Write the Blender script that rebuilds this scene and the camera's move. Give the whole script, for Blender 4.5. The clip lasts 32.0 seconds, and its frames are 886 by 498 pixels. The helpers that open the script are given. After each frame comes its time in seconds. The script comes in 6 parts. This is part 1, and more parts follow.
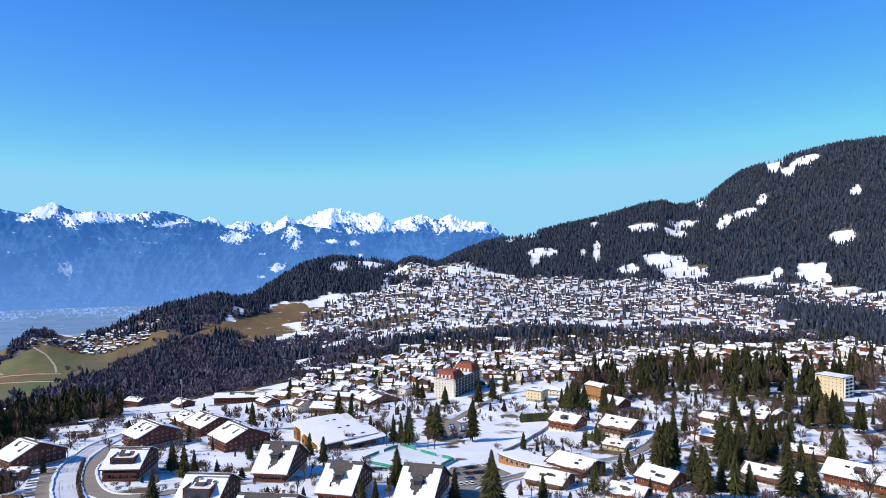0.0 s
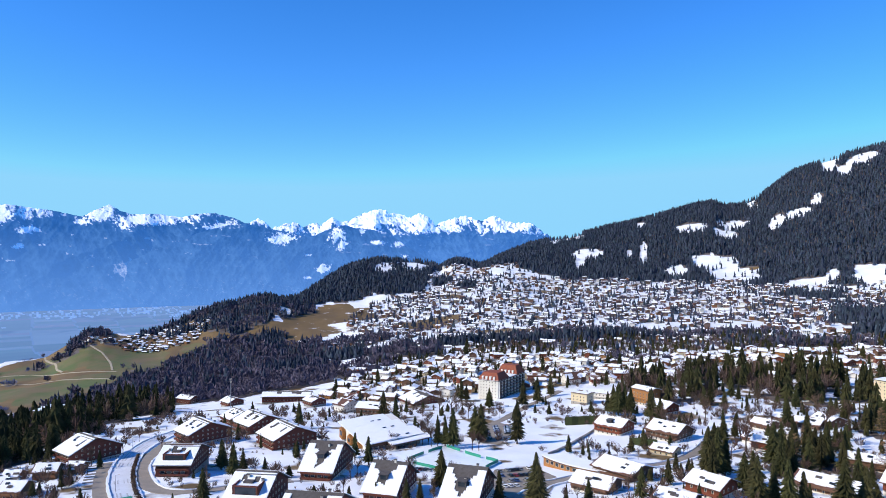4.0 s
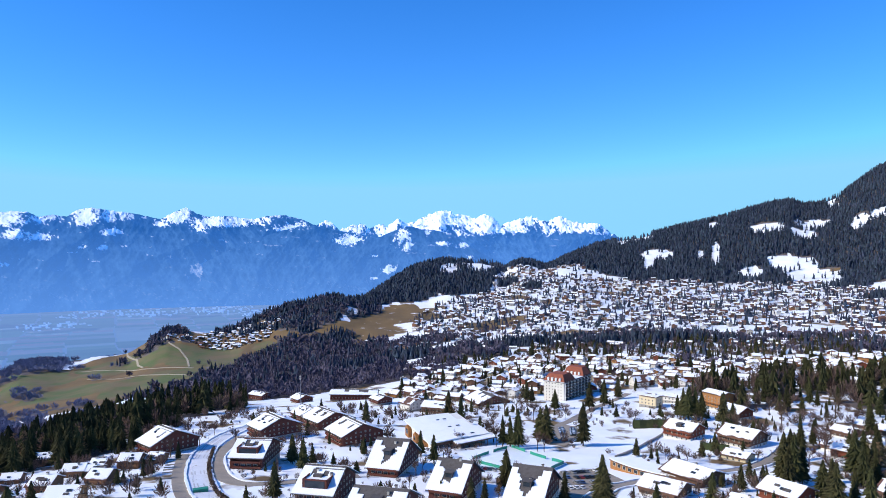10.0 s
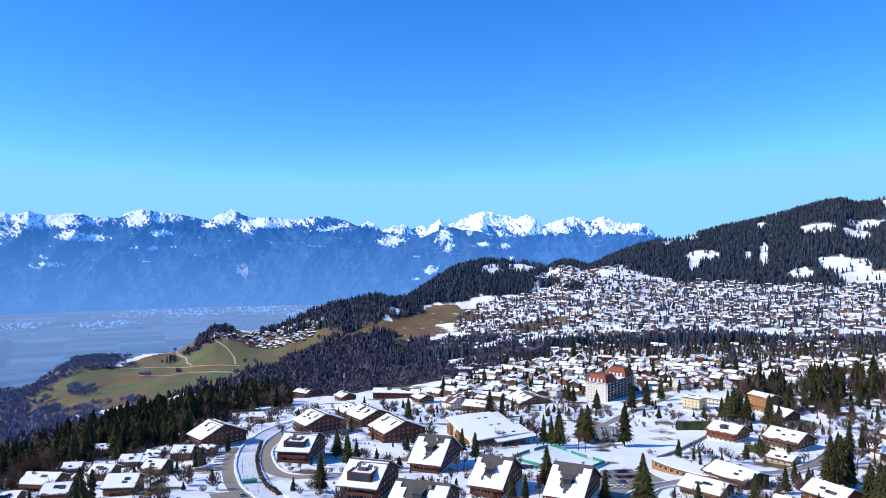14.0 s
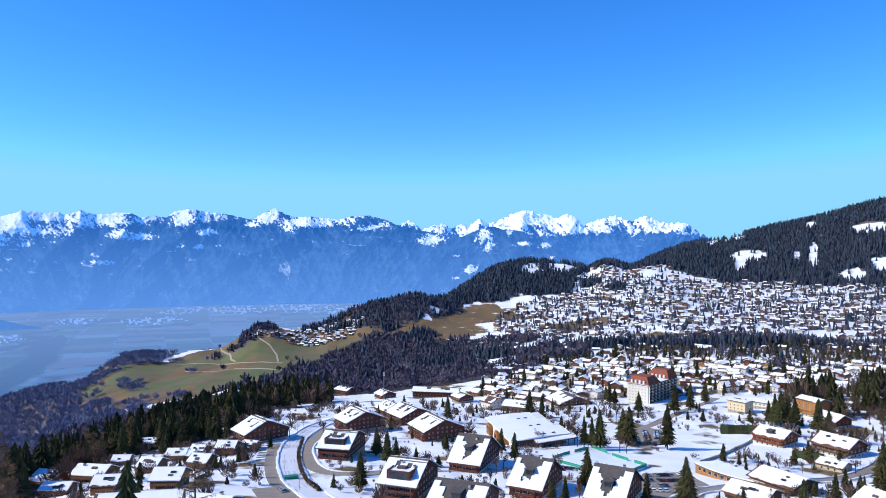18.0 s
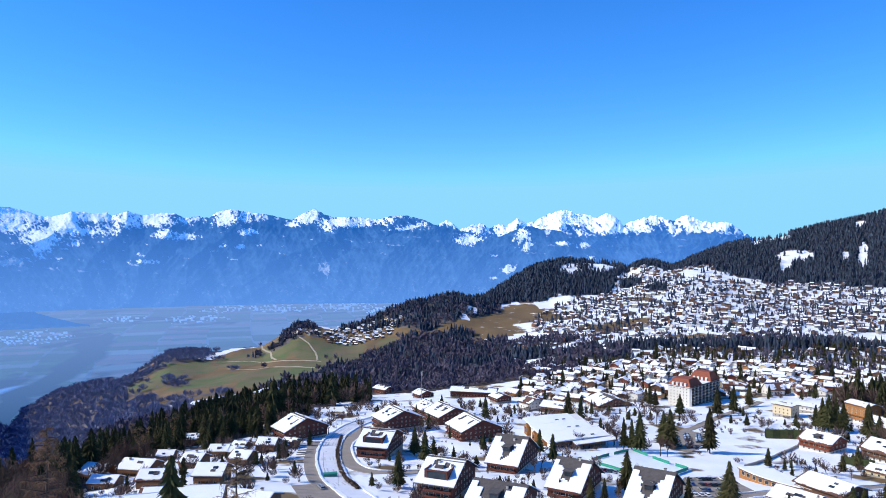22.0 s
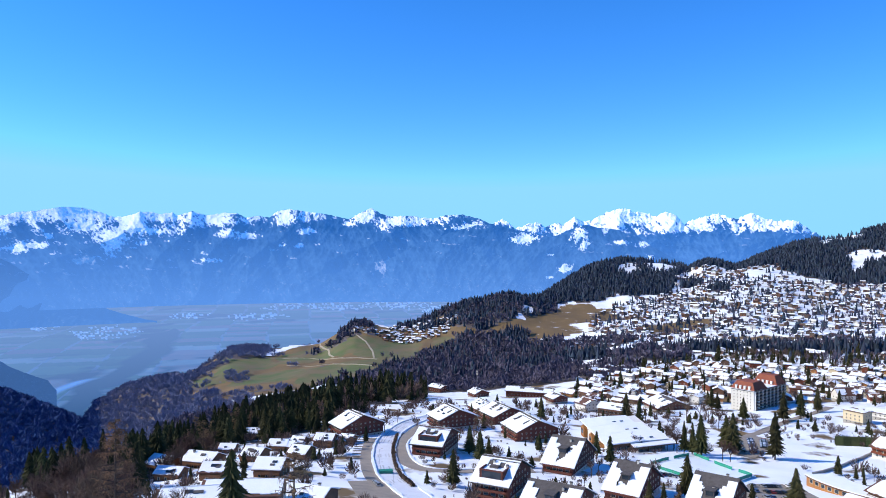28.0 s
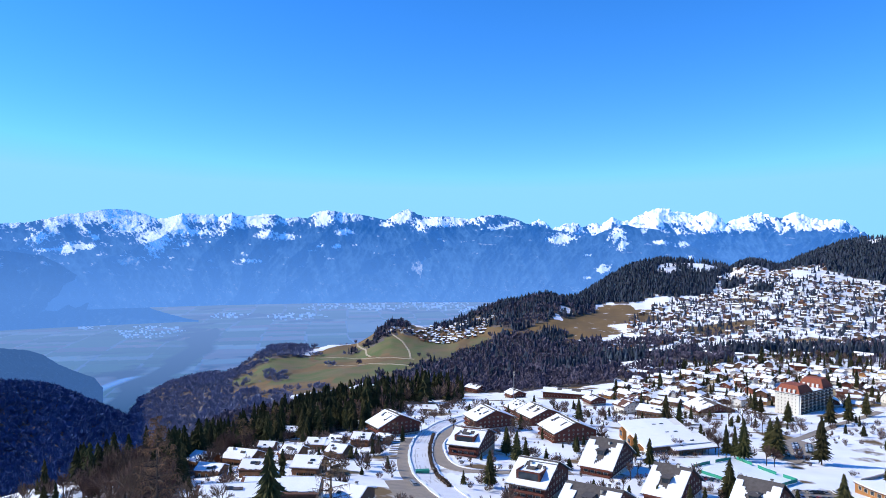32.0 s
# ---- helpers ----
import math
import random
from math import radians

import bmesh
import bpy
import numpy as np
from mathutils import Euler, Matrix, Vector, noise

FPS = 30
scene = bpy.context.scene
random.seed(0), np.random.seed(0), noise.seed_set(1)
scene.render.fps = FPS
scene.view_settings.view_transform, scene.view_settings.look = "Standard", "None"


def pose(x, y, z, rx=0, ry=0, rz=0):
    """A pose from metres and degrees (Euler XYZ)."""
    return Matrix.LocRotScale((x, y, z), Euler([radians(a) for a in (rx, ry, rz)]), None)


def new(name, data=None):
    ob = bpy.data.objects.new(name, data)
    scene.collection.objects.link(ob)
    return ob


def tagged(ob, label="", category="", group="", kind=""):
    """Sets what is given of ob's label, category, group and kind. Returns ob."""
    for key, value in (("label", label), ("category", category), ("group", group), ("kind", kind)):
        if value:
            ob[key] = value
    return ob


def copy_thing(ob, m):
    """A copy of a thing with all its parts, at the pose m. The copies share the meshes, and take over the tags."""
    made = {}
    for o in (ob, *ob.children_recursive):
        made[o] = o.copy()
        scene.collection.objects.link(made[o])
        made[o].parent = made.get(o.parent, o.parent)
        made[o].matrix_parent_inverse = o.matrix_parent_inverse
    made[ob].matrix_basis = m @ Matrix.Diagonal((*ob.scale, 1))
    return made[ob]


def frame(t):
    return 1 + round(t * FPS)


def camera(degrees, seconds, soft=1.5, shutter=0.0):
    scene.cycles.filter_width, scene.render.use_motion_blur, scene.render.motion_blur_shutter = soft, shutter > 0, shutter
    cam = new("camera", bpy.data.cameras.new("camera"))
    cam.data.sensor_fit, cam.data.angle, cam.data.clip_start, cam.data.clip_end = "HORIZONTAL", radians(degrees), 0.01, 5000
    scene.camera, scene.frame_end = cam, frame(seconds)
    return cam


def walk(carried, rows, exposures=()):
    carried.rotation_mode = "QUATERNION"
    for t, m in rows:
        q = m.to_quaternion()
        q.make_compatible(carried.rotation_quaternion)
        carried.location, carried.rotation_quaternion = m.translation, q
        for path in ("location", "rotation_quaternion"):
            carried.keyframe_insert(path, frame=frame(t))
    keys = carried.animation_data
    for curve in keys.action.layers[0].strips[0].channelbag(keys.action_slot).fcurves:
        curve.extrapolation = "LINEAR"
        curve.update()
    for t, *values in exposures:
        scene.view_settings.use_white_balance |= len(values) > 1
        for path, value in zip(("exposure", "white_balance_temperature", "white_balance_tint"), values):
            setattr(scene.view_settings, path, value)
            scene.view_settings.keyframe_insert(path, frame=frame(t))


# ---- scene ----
# ---- camera and its way: a hovering drone that turns to its left ----
EYE = 120.0
cam = camera(64.64, 32.0, soft=0.9)
ROWS = [
    (0.0, 0.0, 0.0, -0.0, 0.0, -0.451, -0.081),
    (1.0, -0.0, -0.04, 0.11, 0.889, -0.462, -0.08),
    (2.0, -0.0, -0.07, 0.22, 1.811, -0.437, -0.053),
    (3.0, -0.03, -0.16, 0.2, 2.709, -0.395, -0.017),
    (3.5, -0.06, -0.19, 0.19, 3.158, -0.373, -0.005),
    (5.5, -0.12, -0.12, -0.01, 4.921, -0.341, -0.022),
    (6.0, -0.1, -0.09, -0.04, 5.378, -0.335, -0.017),
    (7.0, -0.07, -0.05, -0.08, 6.289, -0.334, -0.004),
    (8.0, -0.0, -0.24, -0.13, 7.16, -0.281, 0.025),
    (9.0, 0.1, -0.83, -0.14, 8.035, -0.299, 0.048),
    (10.0, 0.28, -2.0, -0.24, 8.917, -0.284, 0.1),
    (11.0, 0.63, -3.66, -0.4, 9.791, -0.255, 0.135),
    (12.0, 0.87, -5.43, -0.45, 10.673, -0.23, 0.138),
    (13.0, 1.11, -6.89, -0.53, 11.485, -0.216, 0.121),
    (14.0, 1.36, -7.73, -0.59, 12.31, -0.217, 0.097),
    (14.5, 1.41, -7.99, -0.59, 12.715, -0.207, 0.083),
    (16.5, 1.35, -7.66, -0.62, 14.374, -0.263, 0.01),
    (17.0, 1.38, -7.59, -0.63, 14.771, -0.275, -0.002),
    (18.0, 1.39, -7.5, -0.54, 15.571, -0.273, -0.02),
    (19.0, 1.31, -7.63, -0.49, 16.363, -0.279, -0.048),
    (20.0, 1.37, -7.68, -0.47, 17.126, -0.279, -0.061),
    (21.0, 1.4, -7.56, -0.49, 17.903, -0.264, -0.047),
    (22.0, 1.36, -7.33, -0.58, 18.662, -0.287, -0.038),
    (23.0, 1.33, -7.13, -0.57, 19.408, -0.306, -0.034),
    (24.0, 1.39, -7.05, -0.58, 20.173, -0.318, -0.043),
    (25.0, 1.39, -7.05, -0.62, 20.917, -0.354, -0.073),
    (25.5, 1.41, -7.06, -0.63, 21.299, -0.377, -0.084),
    (27.5, 1.48, -6.95, -0.58, 22.83, -0.375, -0.053),
    (28.0, 1.42, -6.86, -0.6, 23.209, -0.371, -0.043),
    (29.0, 1.36, -6.63, -0.7, 23.963, -0.372, -0.039),
    (30.0, 1.27, -6.41, -0.9, 24.71, -0.357, -0.004),
    (31.0, 1.27, -6.23, -0.95, 25.443, -0.346, 0.046),
    (32.0, 1.3, -6.26, -0.83, 26.188, -0.334, 0.065),
]
EXPOSURE = 0.0
walk(cam, [(t, pose(x, y, EYE + z, 90 + pitch, lean, yaw)) for t, x, y, z, yaw, pitch, lean in ROWS], [(0.0, EXPOSURE - 0.02, 7150, 10), (3.0, EXPOSURE, 6850, 10), (6.0, EXPOSURE + 0.02, 6620, 10), (14.0, EXPOSURE + 0.04, 6520, 10), (32.0, EXPOSURE + 0.11, 6520, 10)])

# ---- terrain: height over the plan, in polar strips round the hover point ----
STEPS = [0, 150, 250, 400, 600, 770, 1000, 1350, 1600, 2000, 2400, 2800, 3200, 3600, 4350]
RAYS = {}


def ray_profile(az, *below):
    """Heights under the drone along one bearing (degrees to the left of north), at STEPS."""
    RAYS[az] = np.interp(np.arange(0, 4360, 25), STEPS, below)


ray_profile(-40, -60, -75, -92, -112, -118, -125, -135, -138, -130, -105, 60, 260, 470, 520, 430)
ray_profile(-30, -62, -80, -98, -118, -123, -132, -143, -148, -142, -134, -20, 175, 410, 425, 350)
ray_profile(-25, -64, -83, -100, -119, -127, -136, -148, -153, -147, -133, -55, 136, 346, 350, 200)
ray_profile(-20, -65, -85, -101, -120, -130, -140, -153, -158, -152, -134, -88, 56, 182, 165, 50)
ray_profile(-10, -68, -88, -104, -122, -138, -150, -162, -172, -163, -140, -95, 8, 86, 45, -100)
ray_profile(-5, -68, -89, -104, -122, -141, -155, -164, -177, -166, -131, -92, -20, 25, -200, -300)
ray_profile(0, -68, -90, -105, -122, -145, -160, -166, -182, -168, -122, -84, -92, -250, -1000, -1150)
ray_profile(10, -68, -90, -105, -122, -146, -166, -186, -208, -206, -180, -104, -58, -300, -1000, -1150)
ray_profile(13, -67, -89, -104, -122, -145, -166, -191, -217, -214, -176, -165, -200, -400, -1000, -1150)
ray_profile(15, -67, -89, -104, -122, -145, -167, -195, -224, -220, -184, -215, -300, -520, -1000, -1150)
ray_profile(17, -66, -88, -103, -121, -145, -168, -200, -231, -227, -140, -230, -380, -600, -1000, -1150)
ray_profile(20, -66, -88, -103, -121, -144, -168, -205, -240, -236, -178, -330, -520, -690, -1000, -1150)
ray_profile(30, -60, -80, -99, -119, -144, -172, -215, -248, -256, -254, -310, -560, -740, -1000, -1150)
ray_profile(40, -50, -63, -92, -118, -158, -198, -238, -276, -286, -286, -410, -620, -760, -1000, -1150)
ray_profile(50, -48, -62, -92, -122, -180, -235, -280, -334, -334, -430, -570, -700, -780, -1000, -1150)
ray_profile(55, -48, -62, -93, -121, -178, -232, -310, -382, -382, -388, -560, -650, -720, -1000, -1150)
ray_profile(60, -48, -62, -94, -124, -190, -250, -340, -430, -420, -345, -540, -620, -700, -1000, -1150)
ray_profile(70, -48, -64, -96, -126, -190, -250, -330, -400, -380, -300, -430, -520, -640, -1000, -1150)


def relief():
    """A fine table of heights (one row a degree, one column 25 m), with the kinks rounded off."""
    keys = sorted(RAYS)
    table = np.stack([RAYS[k] for k in keys])
    degs = np.arange(-40, 71)
    fine = np.stack([np.interp(degs, keys, table[:, j]) for j in range(table.shape[1])], 1)
    kernel = np.exp(-0.5 * (np.arange(-6, 7) / 1.3) ** 2)
    kernel /= kernel.sum()
    pad = np.pad(fine, ((6, 6), (0, 0)), "edge")
    fine = sum(kernel[k] * pad[k:k + len(degs)] for k in range(13))
    k2 = np.exp(-0.5 * (np.arange(-3, 4) / 1.4) ** 2)
    k2 /= k2.sum()
    pad = np.pad(fine, ((0, 0), (3, 3)), "edge")
    return sum(k2[k] * pad[:, k:k + fine.shape[1]] for k in range(7))


RELIEF = relief()


def waves(x, y, seed, octaves=4, size=400.0):
    """Smooth, seeded unevenness between about -1 and 1, the same at every build."""
    rng = np.random.RandomState(seed)
    total, amp = 0.0, 1.0
    for o in range(octaves):
        for k in range(3):
            a, p = rng.uniform(0, 2 * math.pi), rng.uniform(0, 2 * math.pi)
            f = 2 * math.pi / size * rng.uniform(0.7, 1.4)
            bend = 0.8 * np.sin(f * 0.6 * (x * math.sin(a) - y * math.cos(a)) + p * 2)
            total = total + amp * np.sin(f * (x * math.cos(a) + y * math.sin(a)) + p + bend)
        amp, size = amp * 0.5, size * 0.47
    return total / 4.5


# crests as seen from the hover point: bearing and elevation of the tree tops
HILL_LINE = [
    (-40, 7.9), (-35, 7.6), (-31.4, 7.3), (-30.13, 7.24), (-29.1, 7.12), (-26.98, 6.63), (-24.77, 6.1), (-22.87, 5.4), (-21.7, 4.51), (-20.71, 3.69), (-19.3, 3.08),
    (-18.28, 3.01), (-17.66, 3.33), (-16.4, 3.22), (-15.13, 2.89), (-13.41, 2.37), (-11.66, 1.94), (-9.89, 1.59), (-8.1, 1.1), (-6.29, 0.73), (-4.92, 0.51),
    (-3.54, 0.18), (-2.16, -0.32), (-0.78, -0.92), (-0.08, -1.34), (0.61, -1.53), (1.54, -1.25), (2.46, -1.11), (3.25, -1.39),
]
RIDGE_LINE = [
    (3.85, -1.71), (4.54, -1.48), (5.69, -1.2), (7.06, -1.15), (8.88, -1.05), (10.24, -1.32), (11.58, -1.77), (12.92, -2.58), (14.24, -3.42), (15.33, -4.16),
]
SHOULDER_LINE = [
    (16.17, -4.23), (17.08, -4.06), (17.99, -3.89), (18.9, -3.94), (19.82, -4.27), (21.2, -4.46), (22.58, -4.92), (23.97, -5.52), (25.13, -6.03), (25.82, -6.39),
    (26.74, -6.39), (27.67, -6.34), (28.59, -6.15), (29.51, -6), (30.43, -6.09), (31.34, -6.49), (32.25, -7.06), (33.16, -7.59), (34.07, -7.75), (35.41, -7.76),
    (36.3, -7.87), (37.63, -7.83), (38.5, -7.72), (39.37, -7.73), (40.24, -7.83), (40.88, -8.24), (41.73, -8.81), (42.78, -9.23), (44.03, -9.59), (46.07, -9.81),
    (47.66, -10.2), (48.82, -10.72), (49.52, -11.15), (50.16, -12.02),
]
GORGE_LINE = [
    (50.54, -12.58), (51.84, -11.85), (53.64, -10.88), (55.04, -10.07), (56.06, -9.66), (57.06, -9.48), (62, -8.8), (70, -8),
]
CREST_AT = [(-40, 3250), (-20, 3150), (-10, 3000), (-0.5, 2850), (3, 2620), (8, 2560), (14, 2480), (16.2, 2150), (18, 2030), (22, 1980), (26, 1950), (40, 1980), (48, 2050), (51, 1950), (60, 1900)]
SKY_AZ = np.arange(-42, 72, 0.1)


def table_of(points):
    return np.interp(SKY_AZ, [p[0] for p in points], [p[1] for p in points])


SKY_TAN = np.tan(np.radians(table_of(HILL_LINE + RIDGE_LINE + SHOULDER_LINE + GORGE_LINE)))
SKY_R = table_of(CREST_AT)
GORGE_TAN = np.tan(np.radians(table_of([(43, -6.0), (46, -15.0), (50, -16.5), (54, -19.0), (58, -22.0), (66, -24.0)])))


def base_height(x, y):
    """The broad slopes, under the eye."""
    r = np.hypot(x, y)
    az = np.degrees(np.arctan2(-x, y))
    off = np.abs(np.clip(az, -40, 70) - az)
    a = np.clip(az, -40, 69.999) + 40
    c = np.clip(r / 25, 0, RELIEF.shape[1] - 1.001)
    i, j = a.astype(int), c.astype(int)
    u, v = a - i, c - j
    z = (RELIEF[i, j] * (1 - u) * (1 - v) + RELIEF[i + 1, j] * u * (1 - v)
         + RELIEF[i, j + 1] * (1 - u) * v + RELIEF[i + 1, j + 1] * u * v)
    behind = np.clip(off / 60, 0, 1)
    drop = np.clip((az - 62) / 40, 0, 1) * np.clip((175 - az) / 60, 0, 1)
    z = z * (1 - behind) + behind * (-60 + 0.05 * r) - drop * 0.35 * np.clip(r - 200, 0, 4000)
    near = np.clip((r - 500) / 900, 0, 1) * np.clip((4000 - r) / 500, 0, 1)
    z = z + near * (9 * waves(x, y, 3, 4, 420.0))
    under = np.clip(r / 105, 0, 1)
    z = -64 * (1 - under) + z * under
    return z + np.clip((r - 180) / 80, 0, 1) * np.clip((1300 - r) / 300, 0, 1) * (0.9 * waves(x, y, 4, 3, 75.0))


SKY_LIFT = SKY_R * SKY_TAN - 13 - base_height(-SKY_R * np.sin(np.radians(SKY_AZ)), SKY_R * np.cos(np.radians(SKY_AZ)))


def height(x, y):
    """The ground's height in metres at x, y (arrays or numbers)."""
    x, y = np.asarray(x, float), np.asarray(y, float)
    z = base_height(x, y)
    r = np.hypot(x, y)
    if np.max(r) < 430:
        return z + EYE
    az = np.degrees(np.arctan2(-x, y))
    rc, slope, lift, low = (np.interp(az, SKY_AZ, q) for q in (SKY_R, SKY_TAN, SKY_LIFT, GORGE_TAN))
    front = (az > -42) & (az < 71)
    z = np.where(front, z + lift * np.exp(-((r - rc) / (0.15 * rc)) ** 2), z)
    z = np.where(front & (r > 1100), np.minimum(z, r * slope - 13 - 0.035 * np.abs(r - rc)), z)
    # the gorge: its near side falls away, its far side climbs to the crest
    climb = np.clip((r / rc - 0.5) / 0.45, 0, 1)
    cap = r * (low * (1 - climb) + slope * climb) - 12
    z = np.where((az > 43) & (az < 71) & (r > 430), np.minimum(z, cap), z)
    return z + EYE


def polar(az, r):
    return -r * math.sin(radians(az)), r * math.cos(radians(az))

# ---- land cover: patches of the plan as (bearing, distance, half width in degrees, half depth in metres) ----
CLEARINGS = [
    (-25.3, 3223, 0.84, 139), (-27.3, 3120, 0.94, 56), (-26.2, 3042, 0.47, 58), (-20.2, 3211, 0.65, 139), (-12.2, 2942, 0.47, 66), (-15.8, 2794, 1.22, 58),
    (-18.8, 2878, 1.22, 70), (-18.4, 2748, 0.94, 48), (-21.9, 2772, 0.56, 68), (-23.4, 2792, 0.94, 44), (-24.5, 2862, 0.56, 39), (-29.6, 2494, 0.84, 46),
    (-30.5, 2822, 0.37, 39), (-6.8, 2963, 1.12, 139), (-5.5, 2907, 0.47, 139), (-8.1, 2610, 1.31, 70), (-7.5, 2514, 0.47, 78), (-12.4, 2582, 0.37, 98),
    (-14.8, 2384, 0.94, 84), (-17.6, 2468, 1.87, 76), (-19, 2300, 1.96, 140), (-25.5, 2226, 0.47, 62), (-27.7, 2252, 1.12, 92), (-28.4, 2134, 0.84, 50),
    (-24, 2172, 1.68, 60), (8.3, 2426, 0.94, 94), (5.9, 2531, 1.59, 139), (-1.8, 2276, 1.59, 132), (-11.3, 2584, 0.28, 52),
]
BROWN = [
    (11.8, 1946, 2.9, 70), (12.7, 1836, 4.2, 72), (14.5, 1702, 3.3, 78), (-20.5, 2494, 0.9, 74), (-3.4, 2560, 0.7, 40), (4.8, 1622, 2.8, 94), (3, 1910, 1.1, 50),
    (-20.4, 2460, 0.6, 60),
]
GREEN = [
    (33.6, 1765, 3.2, 125), (31.3, 1710, 2.7, 86), (27.8, 1540, 1.3, 120), (39.1, 1716, 2.3, 144), (27.7, 1634, 2.8, 134), (23.2, 1660, 1, 48), (30.9, 1470, 5, 62),
    (32, 1380, 3.5, 70), (37, 1480, 3, 90), (41.5, 1560, 2, 80),
]
CONIFERS = [
    (36.5, 655, 5, 75), (33, 705, 4, 70), (-12.5, 690, 2.4, 55), (-15, 700, 3, 65), (-13.2, 630, 1.6, 28), (-4.4, 1300, 5.1, 30), (1.1, 1330, 4.2, 40),
    (-9.9, 1290, 4.2, 28), (-17.8, 780, 3.2, 100), (-21.1, 770, 2.8, 120), (-23.8, 810, 2.3, 110), (-26.9, 700, 2.8, 130), (-30.1, 590, 3.2, 110),
    (-31.9, 760, 1.8, 160), (-26.1, 450, 4.2, 30), (-21.9, 420, 2.8, 30), (-17.8, 440, 1, 40), (-27.9, 1590, 2.8, 110), (-30.4, 1430, 2.8, 150), (-24.2, 1970, 2.3, 90),
    (-32.1, 1270, 2.3, 150), (31.7, 790, 1.8, 180), (17.6, 1640, 0.9, 50), (35.3, 740, 3.7, 170), (37, 640, 4, 60), (26.5, 760, 2.2, 60), (29.5, 790, 3.5, 110),
    (11.5, 1330, 2.2, 60), (16, 1250, 1.6, 90), (1.6, 2060, 0.7, 60), (3.6, 2200, 0.7, 60), (41.5, 520, 1.6, 30), (44, 470, 1.5, 40), (47.5, 420, 2.5, 60),
    (34.5, 540, 2.6, 75), (37.5, 520, 2.5, 65), (40.5, 505, 2, 45), (31.8, 590, 2, 60), (48.5, 330, 1.5, 40), (53, 420, 2, 60),
]
MIXED = [
    (20.1, 2000, 3.9, 200), (22.5, 1890, 2.8, 90), (20.1, 1380, 5.1, 210), (15.1, 1340, 4.2, 230), (10.2, 1090, 2.8, 140), (6.6, 1250, 3.2, 100), (21.8, 1050, 5.5, 130),
    (28.2, 1400, 2.8, 70), (11.1, 1480, 3.2, 60), (16.4, 1040, 4.2, 100), (46.5, 1650, 5.1, 240), (51.6, 1280, 6, 240), (55.6, 2040, 4.2, 320), (46.5, 1120, 2.8, 240),
    (56.6, 2380, 3.2, 310), (56.7, 1590, 3.7, 110), (42.8, 1130, 2.8, 120), (-6, 1340, 10, 45), (-18, 1290, 6, 40), (-24, 1180, 4, 50), (-12, 1000, 3, 30),
    (50.5, 470, 3.4, 230), (46.8, 650, 3.5, 180), (55, 820, 5, 190), (42.5, 800, 4, 150), (45, 400, 3, 40), (52, 310, 2, 60),
]
OPEN_SNOW = [
    (11.3, 1264, 1.9, 172), (9.2, 2016, 1.9, 64), (2.6, 1822, 1.3, 74), (27.9, 2061, 1.4, 125), (11.3, 1298, 1.3, 154), (16.3, 1880, 0.6, 35), (16.9, 1790, 0.3, 30),
    (17.3, 1680, 0.3, 25),
]
CREST_WOOD = [
    (30.5, 1877, 1.5, 125), (38.9, 1913, 2.2, 125),
]
VILLAGE = [
    (-5.4, 1830, 13.6, 440), (-14.3, 1860, 13.6, 400), (2.3, 2240, 2.6, 330), (6.2, 1760, 5.1, 300), (-23.8, 1800, 9.2, 330), (3.9, 1500, 6, 100),
    (-1.6, 2480, 1.8, 120), (10.5, 1480, 3.5, 60),
]
HAMLET = [
    (25.1, 1816, 3.5, 104), (29.9, 1818, 1.3, 30),
]
TOWN = [
    (1.1, 850, 7.8, 140), (-9.9, 930, 8.3, 160), (-18.6, 1040, 9.2, 90), (-4.5, 980, 5.5, 130), (6.6, 770, 4.2, 70), (-28.3, 970, 5.1, 130), (-16, 1190, 17, 120),
    (-27, 1120, 7, 190), (4.5, 1010, 5, 130), (8.5, 880, 3, 100), (11, 760, 2.6, 60), (10, 1020, 2, 60),
]
BELT = [
    (-5, 1280, 22, 70), (-16, 1330, 18, 60), (-25, 1300, 9, 110),
]


def inside(patches, x, y, soft=0.25, seed=5):
    """How far x, y lies inside the nearest patch: above 0 inside, with frayed edges."""
    r, az = np.hypot(x, y), np.degrees(np.arctan2(-x, y))
    fray = soft * waves(x, y, seed, 4, 160.0)
    best = np.full(np.shape(r), -9.0)
    for a, d, wa, wd in patches:
        best = np.maximum(best, 1 - np.sqrt(((az - a) / wa) ** 2 + ((r - d) / wd) ** 2))
    return best + fray

# ---- world, sun ----
SUN_ELEV, SUN_AZ = 36.0, 114.0
world = bpy.data.worlds.new("sky")
scene.world = world
world.use_nodes = True
wn = world.node_tree.nodes
sky = wn.new("ShaderNodeTexSky")
sky.sky_type, sky.sun_disc = "NISHITA", False
sky.sun_elevation, sky.sun_rotation = radians(SUN_ELEV), radians(-SUN_AZ)
sky.altitude, sky.air_density, sky.dust_density, sky.ozone_density = 1300, 1.15, 0.0, 4.0
rich = wn.new("ShaderNodeHueSaturation")
rich.inputs["Saturation"].default_value = 1.28
world.node_tree.links.new(sky.outputs[0], rich.inputs["Color"])
tint = wn.new("ShaderNodeMix")
tint.data_type, tint.blend_type = "RGBA", "MULTIPLY"
tint.inputs[0].default_value, tint.inputs[7].default_value = 1.0, (0.6, 0.96, 1.38, 1)
world.node_tree.links.new(rich.outputs[0], tint.inputs[6])
clear = wn.new("ShaderNodeMix")
clear.data_type, clear.blend_type = "RGBA", "DARKEN"
clear.inputs[0].default_value, clear.inputs[7].default_value = 1.0, (1.72, 4.3, 6.55, 1)
world.node_tree.links.new(tint.outputs[2], clear.inputs[6])
world.node_tree.links.new(clear.outputs[2], wn["Background"].inputs[0])
